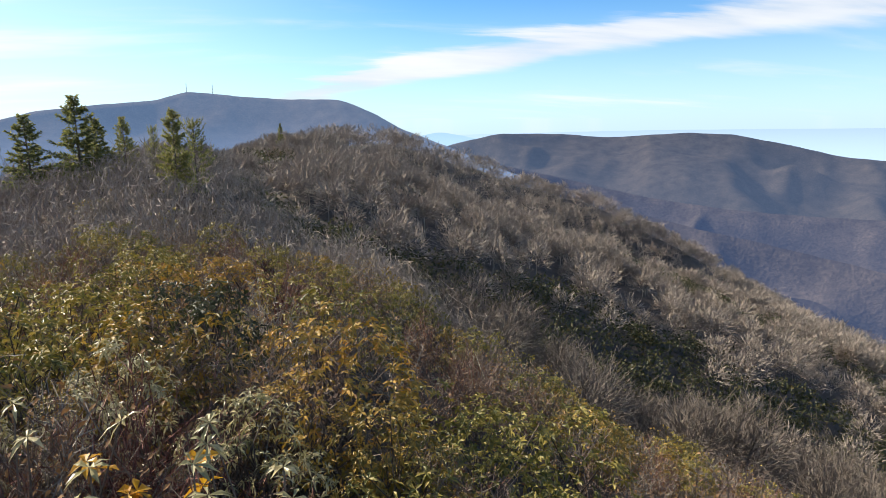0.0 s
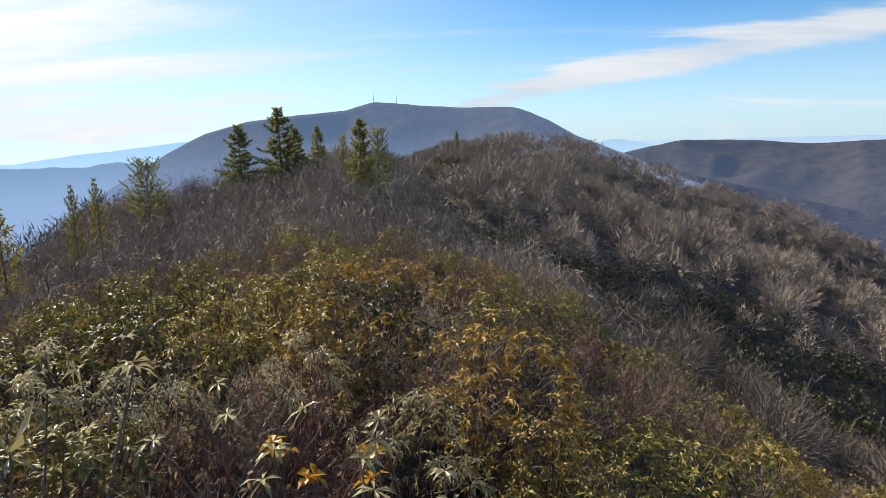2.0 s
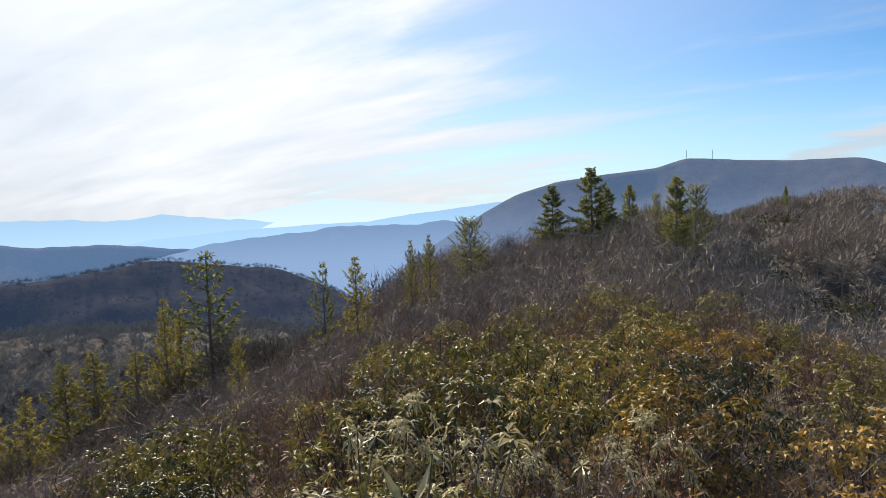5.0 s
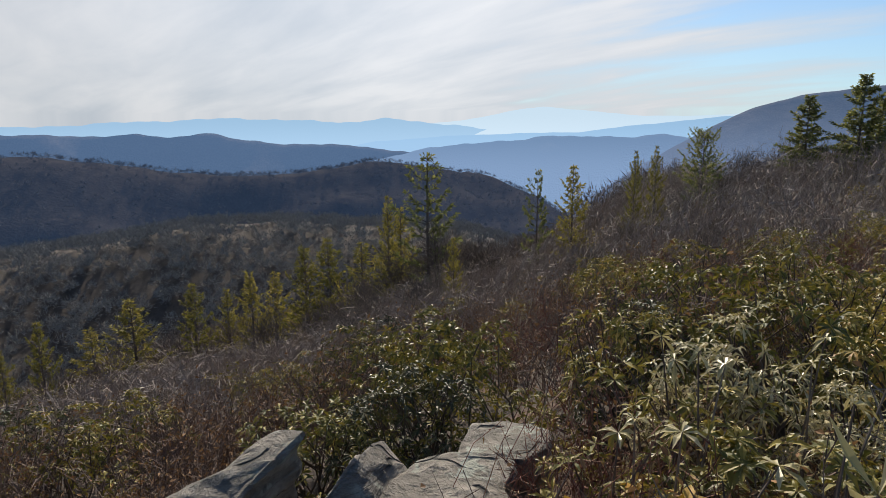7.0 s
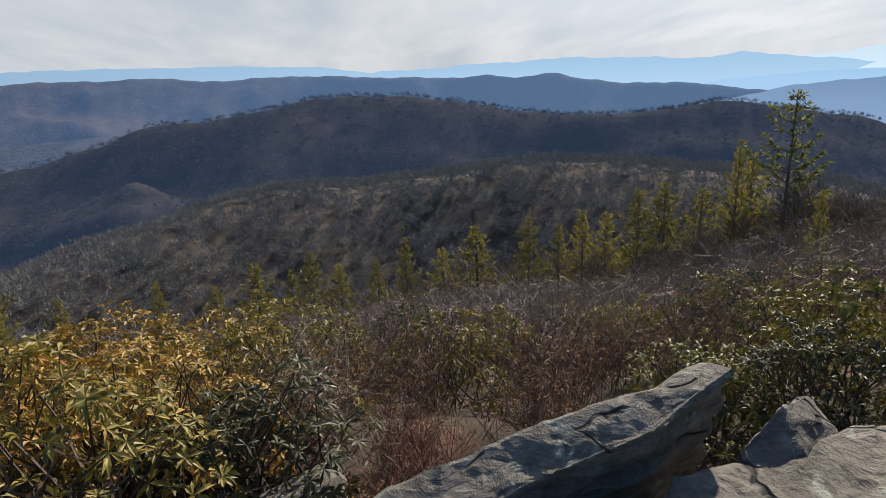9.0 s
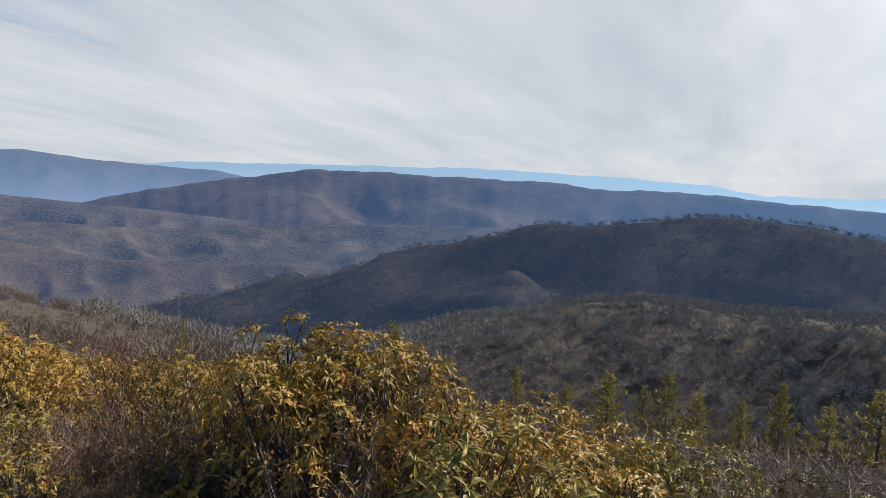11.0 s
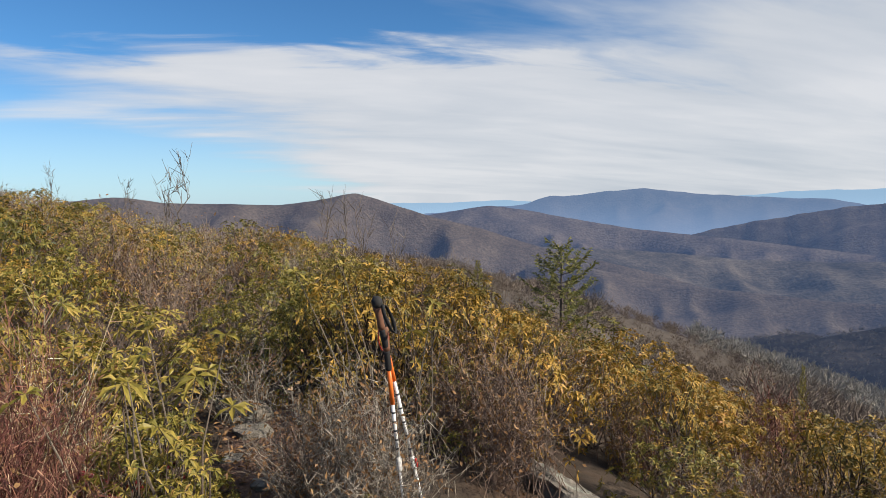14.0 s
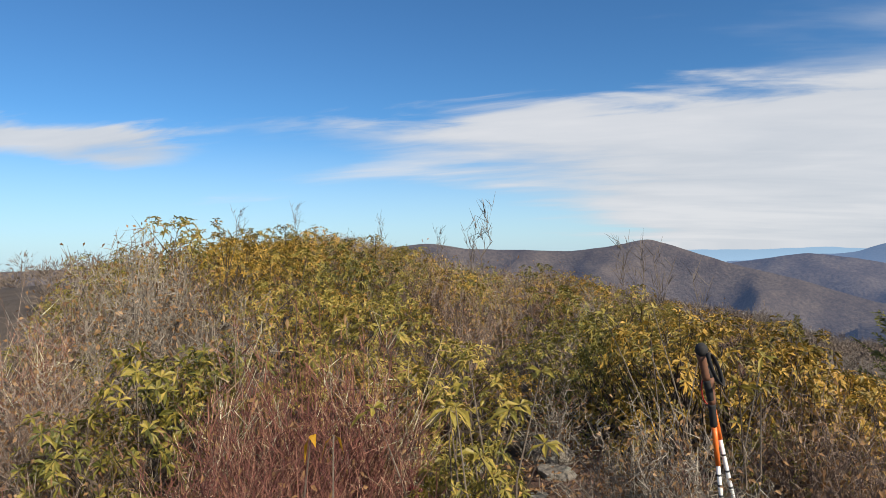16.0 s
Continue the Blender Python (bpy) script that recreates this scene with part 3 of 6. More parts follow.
def far_ridge(label, points, mat, drop=260.0, slope=0.5, lumps=8.0, seed=1.0, spur=120.0, jag=1.0):
    """A distant ridge: crest line, spurs and hollows running down its front, and a back."""
    pts = sorted(points)
    a = np.array([p[0] for p in pts], float)
    az = np.arange(a[0], a[-1] + 0.01, 0.28)
    # rounded interpolation between the crest's knots
    d = np.interp(az, a, [p[1] for p in pts])
    e = np.interp(az, a, [p[2] for p in pts])
    ker = np.hanning(9)
    ker /= ker.sum()
    e = np.convolve(np.pad(e, 4, mode="edge"), ker, "valid")
    top = EYE + d * np.tan(np.radians(e))
    arc = np.radians(az) * d
    top = top + jag * 0.0011 * d * (0.5 * np.sin(arc / (0.02 * d) + seed) + 0.35 * np.sin(arc / (0.009 * d) + 2 * seed) + 0.25 * np.sin(arc / (0.0043 * d) + 3 * seed))
    rows = np.concatenate([[-0.25, -0.08], np.linspace(0, 1, 30) ** 1.2])
    V = []
    for s in rows:
        fall = s * drop
        out = abs(s) * drop / slope
        rr = d - out if s >= 0 else d + out
        ar = np.radians(az)
        ridge = spurs(-np.sin(ar) * rr / (spur * 2.5) + seed, np.cos(ar) * rr / (spur * 2.5), int(seed * 10))
        amp = 1.6 * lumps * min(1.0, max(s, 0.0) * 8)
        z = top - abs(fall) + amp * (ridge - 0.7)
        V.append(np.stack([-np.sin(ar) * rr, np.cos(ar) * rr, z], -1))
    V = np.concatenate(V)
    n = len(az)
    i = np.arange(n - 1)
    f = np.concatenate([np.stack([k * n + i, (k + 1) * n + i, (k + 1) * n + i + 1, k * n + i + 1], 1) for k in range(len(rows) - 1)])
    ob = new("backdrop_ridge", mesh_of("backdrop_ridge", V, f, mat, True))
    return tagged(ob, label, "mountain ridge", kind="structure")


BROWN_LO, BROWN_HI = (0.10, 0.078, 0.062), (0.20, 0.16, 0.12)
# air colour and share paint each ridge's haze; the _SUN ones are brighter
M_MOUNT = painted_haze_material("hazed_mountain_woods", BROWN_LO, BROWN_HI, (0.10, 0.165, 0.30), 0.56, 0.25, -120, 20, 0.03, toward=0.15)
M_RIGHT = painted_haze_material("hazed_east_ridge", (0.05, 0.042, 0.036), (0.12, 0.098, 0.08), (0.068, 0.108, 0.20), 0.40, 0.1, -300, 0, 0.022, mist=0.15)
# deeper blue emission paints the foothills' shade along with their haze
M_RIGHT_NEAR = painted_haze_material("blue_shaded_east_slope", (0.05, 0.042, 0.036), (0.135, 0.11, 0.09), (0.06, 0.10, 0.215), 0.36, 0.1, -300, -100, 0.02, mist=0.12)
M_WEST = painted_haze_material("hazed_west_ridge", BROWN_LO, BROWN_HI, (0.07, 0.13, 0.275), 0.45, 0.0, -300, 0, 0.014, toward=0.7, mist=0.0)
M_WEST_NEAR = painted_haze_material("hazed_valley_woods", BROWN_LO, BROWN_HI, (0.055, 0.088, 0.175), 0.43, 0.12, -250, 0, 0.02, mist=0.12)
M_BLUE = painted_haze_material("blue_hazed_ridge", BROWN_LO, BROWN_HI, (0.14, 0.235, 0.41), 0.72, 0.2, -250, 0, 0.012, toward=0.4)
M_BLUE_SUN = painted_haze_material("hazy_ridge_woods", BROWN_LO, BROWN_HI, (0.24, 0.40, 0.60), 0.82, 0.15, -250, 0, 0.012)
M_FAR = painted_haze_material("hazed_far_ridge", BROWN_LO, BROWN_HI, (0.30, 0.47, 0.66), 0.92, 0.05, -250, 0, 0.01, toward=0.5)
M_FAR_SUN = painted_haze_material("far_sunny_haze", BROWN_LO, BROWN_HI, (0.47, 0.58, 0.68), 0.96, 0.05, -250, 0, 0.01, toward=0.8)
M_VALLEY = painted_haze_material("hazed_valley_floor", (0.06, 0.052, 0.042), (0.2, 0.165, 0.125), (0.07, 0.125, 0.25), 0.42, 0.0, -300, 0, 0.013, mist=0.0)
M_PLAIN = painted_haze_material("hazed_far_lowland", BROWN_LO, BROWN_HI, (0.36, 0.50, 0.68), 0.94, 0.05, -250, 0, 0.01)

# dark woods with the bluish air over the hill painted in as emission
M_HILL = painted_haze_material("hazed_hill_woods", (0.045, 0.039, 0.036), (0.10, 0.086, 0.076), (0.046, 0.078, 0.15), 0.36, 0.0, -200, 0, 0.05, 0.0, 0.0)
build_ground()

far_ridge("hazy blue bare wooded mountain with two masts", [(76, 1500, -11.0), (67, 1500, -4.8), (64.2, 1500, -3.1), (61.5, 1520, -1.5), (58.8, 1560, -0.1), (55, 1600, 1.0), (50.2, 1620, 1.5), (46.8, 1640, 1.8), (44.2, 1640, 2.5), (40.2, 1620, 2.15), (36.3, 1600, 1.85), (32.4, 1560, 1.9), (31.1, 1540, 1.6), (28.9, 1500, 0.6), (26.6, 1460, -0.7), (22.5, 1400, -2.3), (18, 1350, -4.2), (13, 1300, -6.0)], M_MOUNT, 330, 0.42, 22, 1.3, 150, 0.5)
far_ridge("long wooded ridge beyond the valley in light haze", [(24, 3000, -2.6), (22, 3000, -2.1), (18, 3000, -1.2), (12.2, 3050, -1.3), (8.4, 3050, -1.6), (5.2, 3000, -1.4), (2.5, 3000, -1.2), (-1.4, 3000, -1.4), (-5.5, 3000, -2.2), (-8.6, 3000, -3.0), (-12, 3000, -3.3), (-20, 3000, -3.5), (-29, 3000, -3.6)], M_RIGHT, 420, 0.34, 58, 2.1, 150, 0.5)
far_ridge("wooded foothills, blue shade and haze painted on", [(18, 1700, -3.9), (12, 1700, -5.2), (5, 1650, -6.7), (-1.8, 1600, -7.5), (-8, 1600, -7.7), (-14, 1600, -7.6), (-29, 1600, -7.8)], M_RIGHT_NEAR, 260, 0.36, 85, 3.3, 110, 0.6)
far_ridge("wooded foothills, blue shade and haze painted on", [(14, 1000, -6.4), (7.2, 980, -7.8), (0.2, 950, -9.3), (-6.2, 930, -10.4), (-13, 900, -11.6), (-29, 880, -13.0)], M_RIGHT_NEAR, 200, 0.36, 48, 4.4, 62, 0.7)
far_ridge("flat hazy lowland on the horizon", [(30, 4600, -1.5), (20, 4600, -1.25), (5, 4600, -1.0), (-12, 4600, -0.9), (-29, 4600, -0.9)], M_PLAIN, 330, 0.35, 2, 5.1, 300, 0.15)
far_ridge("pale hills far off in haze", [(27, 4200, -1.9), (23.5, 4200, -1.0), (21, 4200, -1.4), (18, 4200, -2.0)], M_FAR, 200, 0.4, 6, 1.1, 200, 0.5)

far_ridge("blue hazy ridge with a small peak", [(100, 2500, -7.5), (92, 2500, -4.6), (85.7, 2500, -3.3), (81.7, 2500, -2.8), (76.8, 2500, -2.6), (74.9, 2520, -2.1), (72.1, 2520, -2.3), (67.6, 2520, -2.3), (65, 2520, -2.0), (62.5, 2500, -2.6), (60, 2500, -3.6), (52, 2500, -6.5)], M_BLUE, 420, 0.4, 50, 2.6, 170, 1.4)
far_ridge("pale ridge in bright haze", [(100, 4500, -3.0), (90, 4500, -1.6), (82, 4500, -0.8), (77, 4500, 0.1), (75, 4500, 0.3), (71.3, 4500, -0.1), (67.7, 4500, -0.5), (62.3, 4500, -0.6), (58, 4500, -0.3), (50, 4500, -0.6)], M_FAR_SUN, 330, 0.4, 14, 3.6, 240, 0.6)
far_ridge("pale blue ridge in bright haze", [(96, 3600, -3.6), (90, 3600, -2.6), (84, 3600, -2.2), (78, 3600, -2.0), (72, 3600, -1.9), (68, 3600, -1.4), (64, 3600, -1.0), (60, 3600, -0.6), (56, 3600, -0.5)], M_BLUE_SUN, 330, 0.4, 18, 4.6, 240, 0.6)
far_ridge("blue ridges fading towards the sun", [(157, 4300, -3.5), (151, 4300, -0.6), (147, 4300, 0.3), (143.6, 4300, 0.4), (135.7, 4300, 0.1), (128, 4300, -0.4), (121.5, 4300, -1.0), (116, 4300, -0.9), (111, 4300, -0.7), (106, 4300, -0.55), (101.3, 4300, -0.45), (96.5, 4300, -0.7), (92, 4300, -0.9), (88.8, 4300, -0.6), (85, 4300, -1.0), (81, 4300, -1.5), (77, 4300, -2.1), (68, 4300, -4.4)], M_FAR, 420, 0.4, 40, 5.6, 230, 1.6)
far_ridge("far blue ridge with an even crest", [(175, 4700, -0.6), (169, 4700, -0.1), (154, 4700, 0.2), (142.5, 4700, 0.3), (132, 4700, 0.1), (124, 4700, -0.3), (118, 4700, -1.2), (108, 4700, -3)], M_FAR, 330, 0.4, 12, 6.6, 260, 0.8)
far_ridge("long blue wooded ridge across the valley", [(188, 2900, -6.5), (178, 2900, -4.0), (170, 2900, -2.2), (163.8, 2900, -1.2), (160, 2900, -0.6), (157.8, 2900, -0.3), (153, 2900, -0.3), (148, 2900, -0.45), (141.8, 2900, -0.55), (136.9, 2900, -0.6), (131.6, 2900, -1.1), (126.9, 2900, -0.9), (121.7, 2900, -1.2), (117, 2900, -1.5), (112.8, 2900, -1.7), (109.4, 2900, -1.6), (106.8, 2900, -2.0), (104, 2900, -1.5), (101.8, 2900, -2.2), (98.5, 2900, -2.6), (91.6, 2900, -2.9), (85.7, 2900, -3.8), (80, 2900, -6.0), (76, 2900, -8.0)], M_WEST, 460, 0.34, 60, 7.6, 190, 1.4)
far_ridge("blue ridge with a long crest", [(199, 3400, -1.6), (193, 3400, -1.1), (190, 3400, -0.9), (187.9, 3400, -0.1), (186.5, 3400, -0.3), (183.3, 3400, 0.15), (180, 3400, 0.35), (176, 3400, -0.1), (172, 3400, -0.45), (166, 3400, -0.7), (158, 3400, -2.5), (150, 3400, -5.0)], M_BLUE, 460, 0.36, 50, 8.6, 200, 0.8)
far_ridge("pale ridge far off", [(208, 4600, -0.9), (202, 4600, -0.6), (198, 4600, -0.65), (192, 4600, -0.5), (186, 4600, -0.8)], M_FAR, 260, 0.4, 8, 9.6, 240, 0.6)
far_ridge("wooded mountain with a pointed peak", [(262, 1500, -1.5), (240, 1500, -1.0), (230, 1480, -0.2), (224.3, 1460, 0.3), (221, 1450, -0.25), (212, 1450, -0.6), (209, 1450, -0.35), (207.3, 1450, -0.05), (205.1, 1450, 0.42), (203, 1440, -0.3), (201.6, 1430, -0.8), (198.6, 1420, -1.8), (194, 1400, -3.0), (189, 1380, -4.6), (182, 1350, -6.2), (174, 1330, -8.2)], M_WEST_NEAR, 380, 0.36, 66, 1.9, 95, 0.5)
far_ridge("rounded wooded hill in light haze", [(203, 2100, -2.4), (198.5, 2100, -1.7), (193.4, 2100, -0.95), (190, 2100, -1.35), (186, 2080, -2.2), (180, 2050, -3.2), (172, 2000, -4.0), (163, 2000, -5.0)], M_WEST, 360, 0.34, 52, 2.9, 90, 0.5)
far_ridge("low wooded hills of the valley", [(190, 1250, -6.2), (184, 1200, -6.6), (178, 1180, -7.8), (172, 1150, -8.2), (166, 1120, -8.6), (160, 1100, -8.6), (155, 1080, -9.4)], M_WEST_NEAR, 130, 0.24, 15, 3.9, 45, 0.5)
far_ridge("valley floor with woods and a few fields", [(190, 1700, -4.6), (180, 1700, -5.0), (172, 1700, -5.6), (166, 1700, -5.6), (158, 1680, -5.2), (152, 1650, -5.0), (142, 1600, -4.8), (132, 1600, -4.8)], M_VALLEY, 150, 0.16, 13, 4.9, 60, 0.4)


# ---- plants: kinds ----
R = np.random.default_rng(7)


def rand_dirs(n, up=0.0):
    d = R.normal(size=(n, 3))
    d[:, 2] += up
    return unit(d)


def branch_web(sheet, tips, base_r, r0, r1, bend=0.15, sides=3, joints=2):
    """Crooked stems from the foot of a bush to its tips."""
    n = len(tips)
    foot = np.stack([R.normal(0, base_r, n), R.normal(0, base_r, n), np.full(n, -0.06)], 1)
    prev, pr = foot, np.full(n, r0)
    for k in range(1, joints + 1):
        s = k / joints
        p = foot + (tips - foot) * np.array([s**1.35, s**1.35, s])[None] + (R.normal(0, bend, (n, 3)) * (1 - s) * np.linalg.norm(tips, axis=1)[:, None])
        rr = r0 + (r1 - r0) * s
        tubes(sheet, prev, p, pr, np.full(n, rr), sides)
        prev, pr = p, np.full(n, rr)


def dome(n, radius, height, shell=0.35, lumpy=0.18):
    """Points in the outer part of a lumpy dome."""
    a, u = R.uniform(0, 2 * math.pi, n), R.uniform(0.0, 1.0, n) ** 0.6
    s = 1 - shell * R.uniform(0, 1, n) ** 2
    lump = 1 + lumpy * np.sin(a * 3 + 1.0) + lumpy * np.sin(a * 5 + 4 * u)
    r = radius * u * s * lump
    z = height * np.sqrt(np.maximum(1 - 0.75 * u**2, 0.05)) * s * (1 + 0.6 * lumpy * np.sin(a * 4 + 7 * u))
    return np.stack([r * np.cos(a), r * np.sin(a), z], 1)


def lobes(n, radius, height, count=14):
    """Points on the outer sides of a bush made of rounded clumps down to the ground, with the way each faces."""
    a = np.arange(count) * 2.4 + R.uniform(0, 6.28)
    u = np.sqrt((np.arange(count) + 0.4) / count)
    size = radius * R.uniform(0.28, 0.44, count)
    top = height * (1.0 - 0.68 * u**2.4) * R.uniform(0.82, 1.1, count)
    out = radius * 0.86 * u * R.uniform(0.85, 1.15, count)
    c = np.stack([out * np.cos(a), out * np.sin(a), top - size], 1)
    k = R.choice(count, n, p=size**2 / (size**2).sum())
    d = unit(rand_dirs(n, 0.45) + 0.5 * unit(c[k] * np.array([[1, 1, 0.4]])))
    p = c[k] + d * (size[k] * R.uniform(0.78, 1.08, n))[:, None]
    p[:, 2] = np.maximum(p[:, 2], 0.06)
    return p, d


def whorls(sheet, tips, leaves, length, width, droop, simple=False, axis=None):
    """Rosettes of leaves at the twig ends, as a rhododendron carries them."""
    n = len(tips)
    if axis is None:
        axis = unit(np.array([[0, 0, 1.0]]) + R.normal(0, 0.35, (n, 3)))
    axis = unit(axis * 0.6 + np.array([[0, 0, 0.4]]) + R.normal(0, 0.22, (n, 3)))
    u = unit(np.cross(axis, rand_dirs(n)))
    v = np.cross(axis, u)
    base = np.repeat(tips, leaves, 0)
    a = np.tile(np.arange(leaves) * 2 * math.pi / leaves, n) + R.normal(0, 0.3, n * leaves)
    rise = R.normal(0.3, 0.3, n * leaves)
    U, V, W3 = (np.repeat(q, leaves, 0) for q in (u, v, axis))
    along = unit(U * np.cos(a)[:, None] + V * np.sin(a)[:, None] + W3 * rise[:, None])
    across = unit(np.cross(along, W3) + R.normal(0, 0.2, (n * leaves, 3)))
    L, W = length * R.uniform(0.65, 1.2, n * leaves), width * R.uniform(0.8, 1.2, n * leaves)
    if simple:
        leaf_quads(sheet, base, along, across, L, W, droop)
    else:
        blades(sheet, base, along, across, L, W, droop, 0.2)


def make_rhododendron(leaf_mat, tips=80, leaves=8, length=0.10, width=0.032, radius=0.6, height=0.95, stem=0.010, joints=3, droop=0.3, simple=False, bare=40):
    s, l = Sheet(), Sheet()
    p, d = lobes(tips, radius, height)
    branch_web(s, p[:bare], 0.16, stem, 0.003, 0.16, 3, joints)
    whorls(l, p, leaves, length, width, droop, simple, d)
    return [("branchwork", s.mesh("branchwork", STEM_BROWN)), ("foliage", l.mesh("foliage", leaf_mat))]


def make_twigs(mat, stems=90, side=3, radius=0.5, height=0.95, thick=0.006, upright=0.75, joints=3, buds=None, bend=0.13):
    s = Sheet()
    p = dome(stems, radius, height, 0.4, 0.15)
    p[:, 2] *= R.uniform(0.75, 1.15, stems)
    branch_web(s, p, radius * (0.6 if upright > 1 else 0.35 if upright > 0.6 else 0.12), thick, thick * 0.4, bend, 3, joints)
    n = stems * side
    k = np.repeat(np.arange(stems), side)
    at = R.uniform(0.22, 1.0, n)[:, None] ** 0.8
    q = p[k] * np.concatenate([at**1.2, at**1.2, at], 1)
    d = unit(unit(p[k]) * upright * 0.7 + R.normal(0, 0.8, (n, 3)) + np.array([[0, 0, 0.25]]))
    e = q + d * (height * R.uniform(0.05, 0.19, n))[:, None]
    w = unit(np.cross(d, rand_dirs(n))) * thick * 0.75
    s.many(np.stack([q - w, q + w, e], 1), [(0, 1, 2)])
    out = [("branchwork", s.mesh("branchwork", mat))]
    if buds:
        b = Sheet()
        m = int(n * (0.3 if upright < 1 else 0.06))
        d2 = rand_dirs(m, 0.3)
        leaf_quads(b, e[::3][:m], d2[: len(e[::3][:m])], unit(np.cross(d2, rand_dirs(m)))[: len(e[::3][:m])], 0.04, 0.018, 0.2)
        out.append(("dry_foliage", b.mesh("dry_foliage", buds)))
    return out


def thing(name, parts, m, label, category, group=""):
    root = new(name)
    root.empty_display_size = 0.1
    for n, me in parts:
        part(n, me, root)
    root.matrix_basis = m
    return tagged(root, label, category, group)


class Kind:
    """A few shapes of one plant; set() puts the next one down."""

    def __init__(self, name, shapes, label, category, group):
        self.name, self.shapes, self.label, self.category, self.group = name, shapes, label, category, group

    def set(self, x, y, scale, tall=1.0, sink=0.03, label="", turn=None):
        z = ground_at(x, y) - sink
        turn = R.uniform(0, 6.28) if turn is None else turn
        m = Matrix.Translation((x, y, z)) @ Matrix.Rotation(turn, 4, "Z") @ Matrix.Rotation(R.normal(0, 0.06), 4, "X")
        m = m @ Matrix.Diagonal((scale, scale, scale * tall, 1))
        return thing(self.name, self.shapes[int(R.integers(len(self.shapes)))], m, label or self.label, self.category, self.group)


def leaf_quads(sheet, base, along, across, length, width, droop=0.25):
    """Cheaper leaves: one bent quad each."""
    L, W = np.broadcast_to(length, len(base))[:, None], np.broadcast_to(width, len(base))[:, None]
    mid = base + along * L * 0.5
    tip = base + along * L + np.array([[0, 0, -1.0]]) * L * droop
    sheet.many(np.stack([base, mid + across * W * 0.5, tip, mid - across * W * 0.5], 1), [(0, 1, 2, 3)])


def kinds(near):
    q = dict(tips=250, leaves=7, length=0.076, width=0.021, bare=60) if near else dict(tips=300, leaves=6, length=0.058, width=0.019, joints=2, simple=True, bare=24)
    qg = dict(q, leaves=6, tips=290, length=0.064, width=0.021, bare=90) if near else q
    w = dict(stems=70, side=22, thick=0.0030, joints=3, bend=0.17) if near else dict(stems=40, side=20, thick=0.0042, joints=2, bend=0.16)
    n = 3
    k = {}
    k["gold"] = Kind("rhododendron_bush", [make_rhododendron(RHODO_GOLD, **qg) for _ in range(n)], "rhododendron bush with golden sunlit leaves on grey stems", "bush", "golden rhododendrons on the summit")
    k["green"] = Kind("rhododendron_bush", [make_rhododendron(RHODO_GREEN, **q) for _ in range(n)], "rhododendron bush with olive green leathery leaves", "bush", "green rhododendrons on the summit")
    k["dark"] = Kind("rhododendron_bush", [make_rhododendron(RHODO_DARK, **q) for _ in range(n)], "rhododendron bush with dark glossy green leaves", "bush", "dark rhododendrons on the summit")
    k["pale"] = Kind("rhododendron_bush", [make_rhododendron(PALE_LEAF, **dict(q, leaves=8, length=0.075, width=0.015, droop=0.45)) for _ in range(n)], "rhododendron bush with narrow bleached grey-green leaves", "bush", "pale rhododendrons on the summit")
    k["red"] = Kind("blueberry_bush", [make_twigs(TWIG_RED, **dict(w, stems=95 if near else 50, side=13, upright=1.1, joints=3, bend=0.07, buds=DRY_LEAF)) for _ in range(n)], "leafless blueberry bush of thin reddish twigs", "bush", "reddish twig bushes")
    k["brown"] = Kind("huckleberry_bush", [make_twigs(TWIG_BROWN, buds=DRY_LEAF, **w) for _ in range(n)], "leafless brown bush with a few dry leaves", "bush", "brown twig bushes")
    k["grey"] = Kind("azalea_bush", [make_twigs(TWIG_GREY, upright=0.35, radius=0.62, buds=DRY_LEAF, **w) for _ in range(n)], "leafless azalea bush with pale lichen-grey crooked twigs", "bush", "grey twig bushes")
    return k


NEAR_KINDS = kinds(True)
MID_KINDS = kinds(False)

# ---- where plants may stand ----
TRAIL_CLEAR = 2
TRAIL = [(0.6, -1.2), (1.5, -2.5), (2.45, -4.2), (3.3, -5.6), (4.2, -7.3), (5.6, -9.5)]


def trail_gap(x, y):
    best = 99.0
    p = Vector((x, y))
    for a, b in list(zip(TRAIL[:-1], TRAIL[1:]))[:TRAIL_CLEAR]:
        a, b = Vector(a), Vector(b)
        s = max(0.0, min(1.0, (p - a).dot(b - a) / (b - a).length_squared))
        best = min(best, (p - a - (b - a) * s).length)
    return best


def open_ground(x, y):
    """Rock ledges, the trail and the standing place."""
    if math.hypot(x, y) < 2.1:
        return True
    if math.hypot(x, y) < 3.2 and 40 < math.degrees(math.atan2(-x, y)) < 66:
        return True
    if trail_gap(x, y) < 0.36:
        return True
    if 0.25 < x < 1.5 and -5.3 < y < -3.9:
        return True
    s = min(1.0, max(0.0, (-0.9 - y) / 3.9))
    if y < -0.9 and math.hypot(x - 0.1 - 0.65 * s, y + 0.9 + 3.9 * s) < 0.42:
        return True
    if -4.0 < x < -1.0 and -1.1 < y < 1.45:
        return True
    if 184 < math.degrees(math.atan2(-x, y)) % 360 < 194 and math.hypot(x, y) < 5.4:
        return True
    return -2.5 < x < -1.2 and -1.9 < y < -0.5


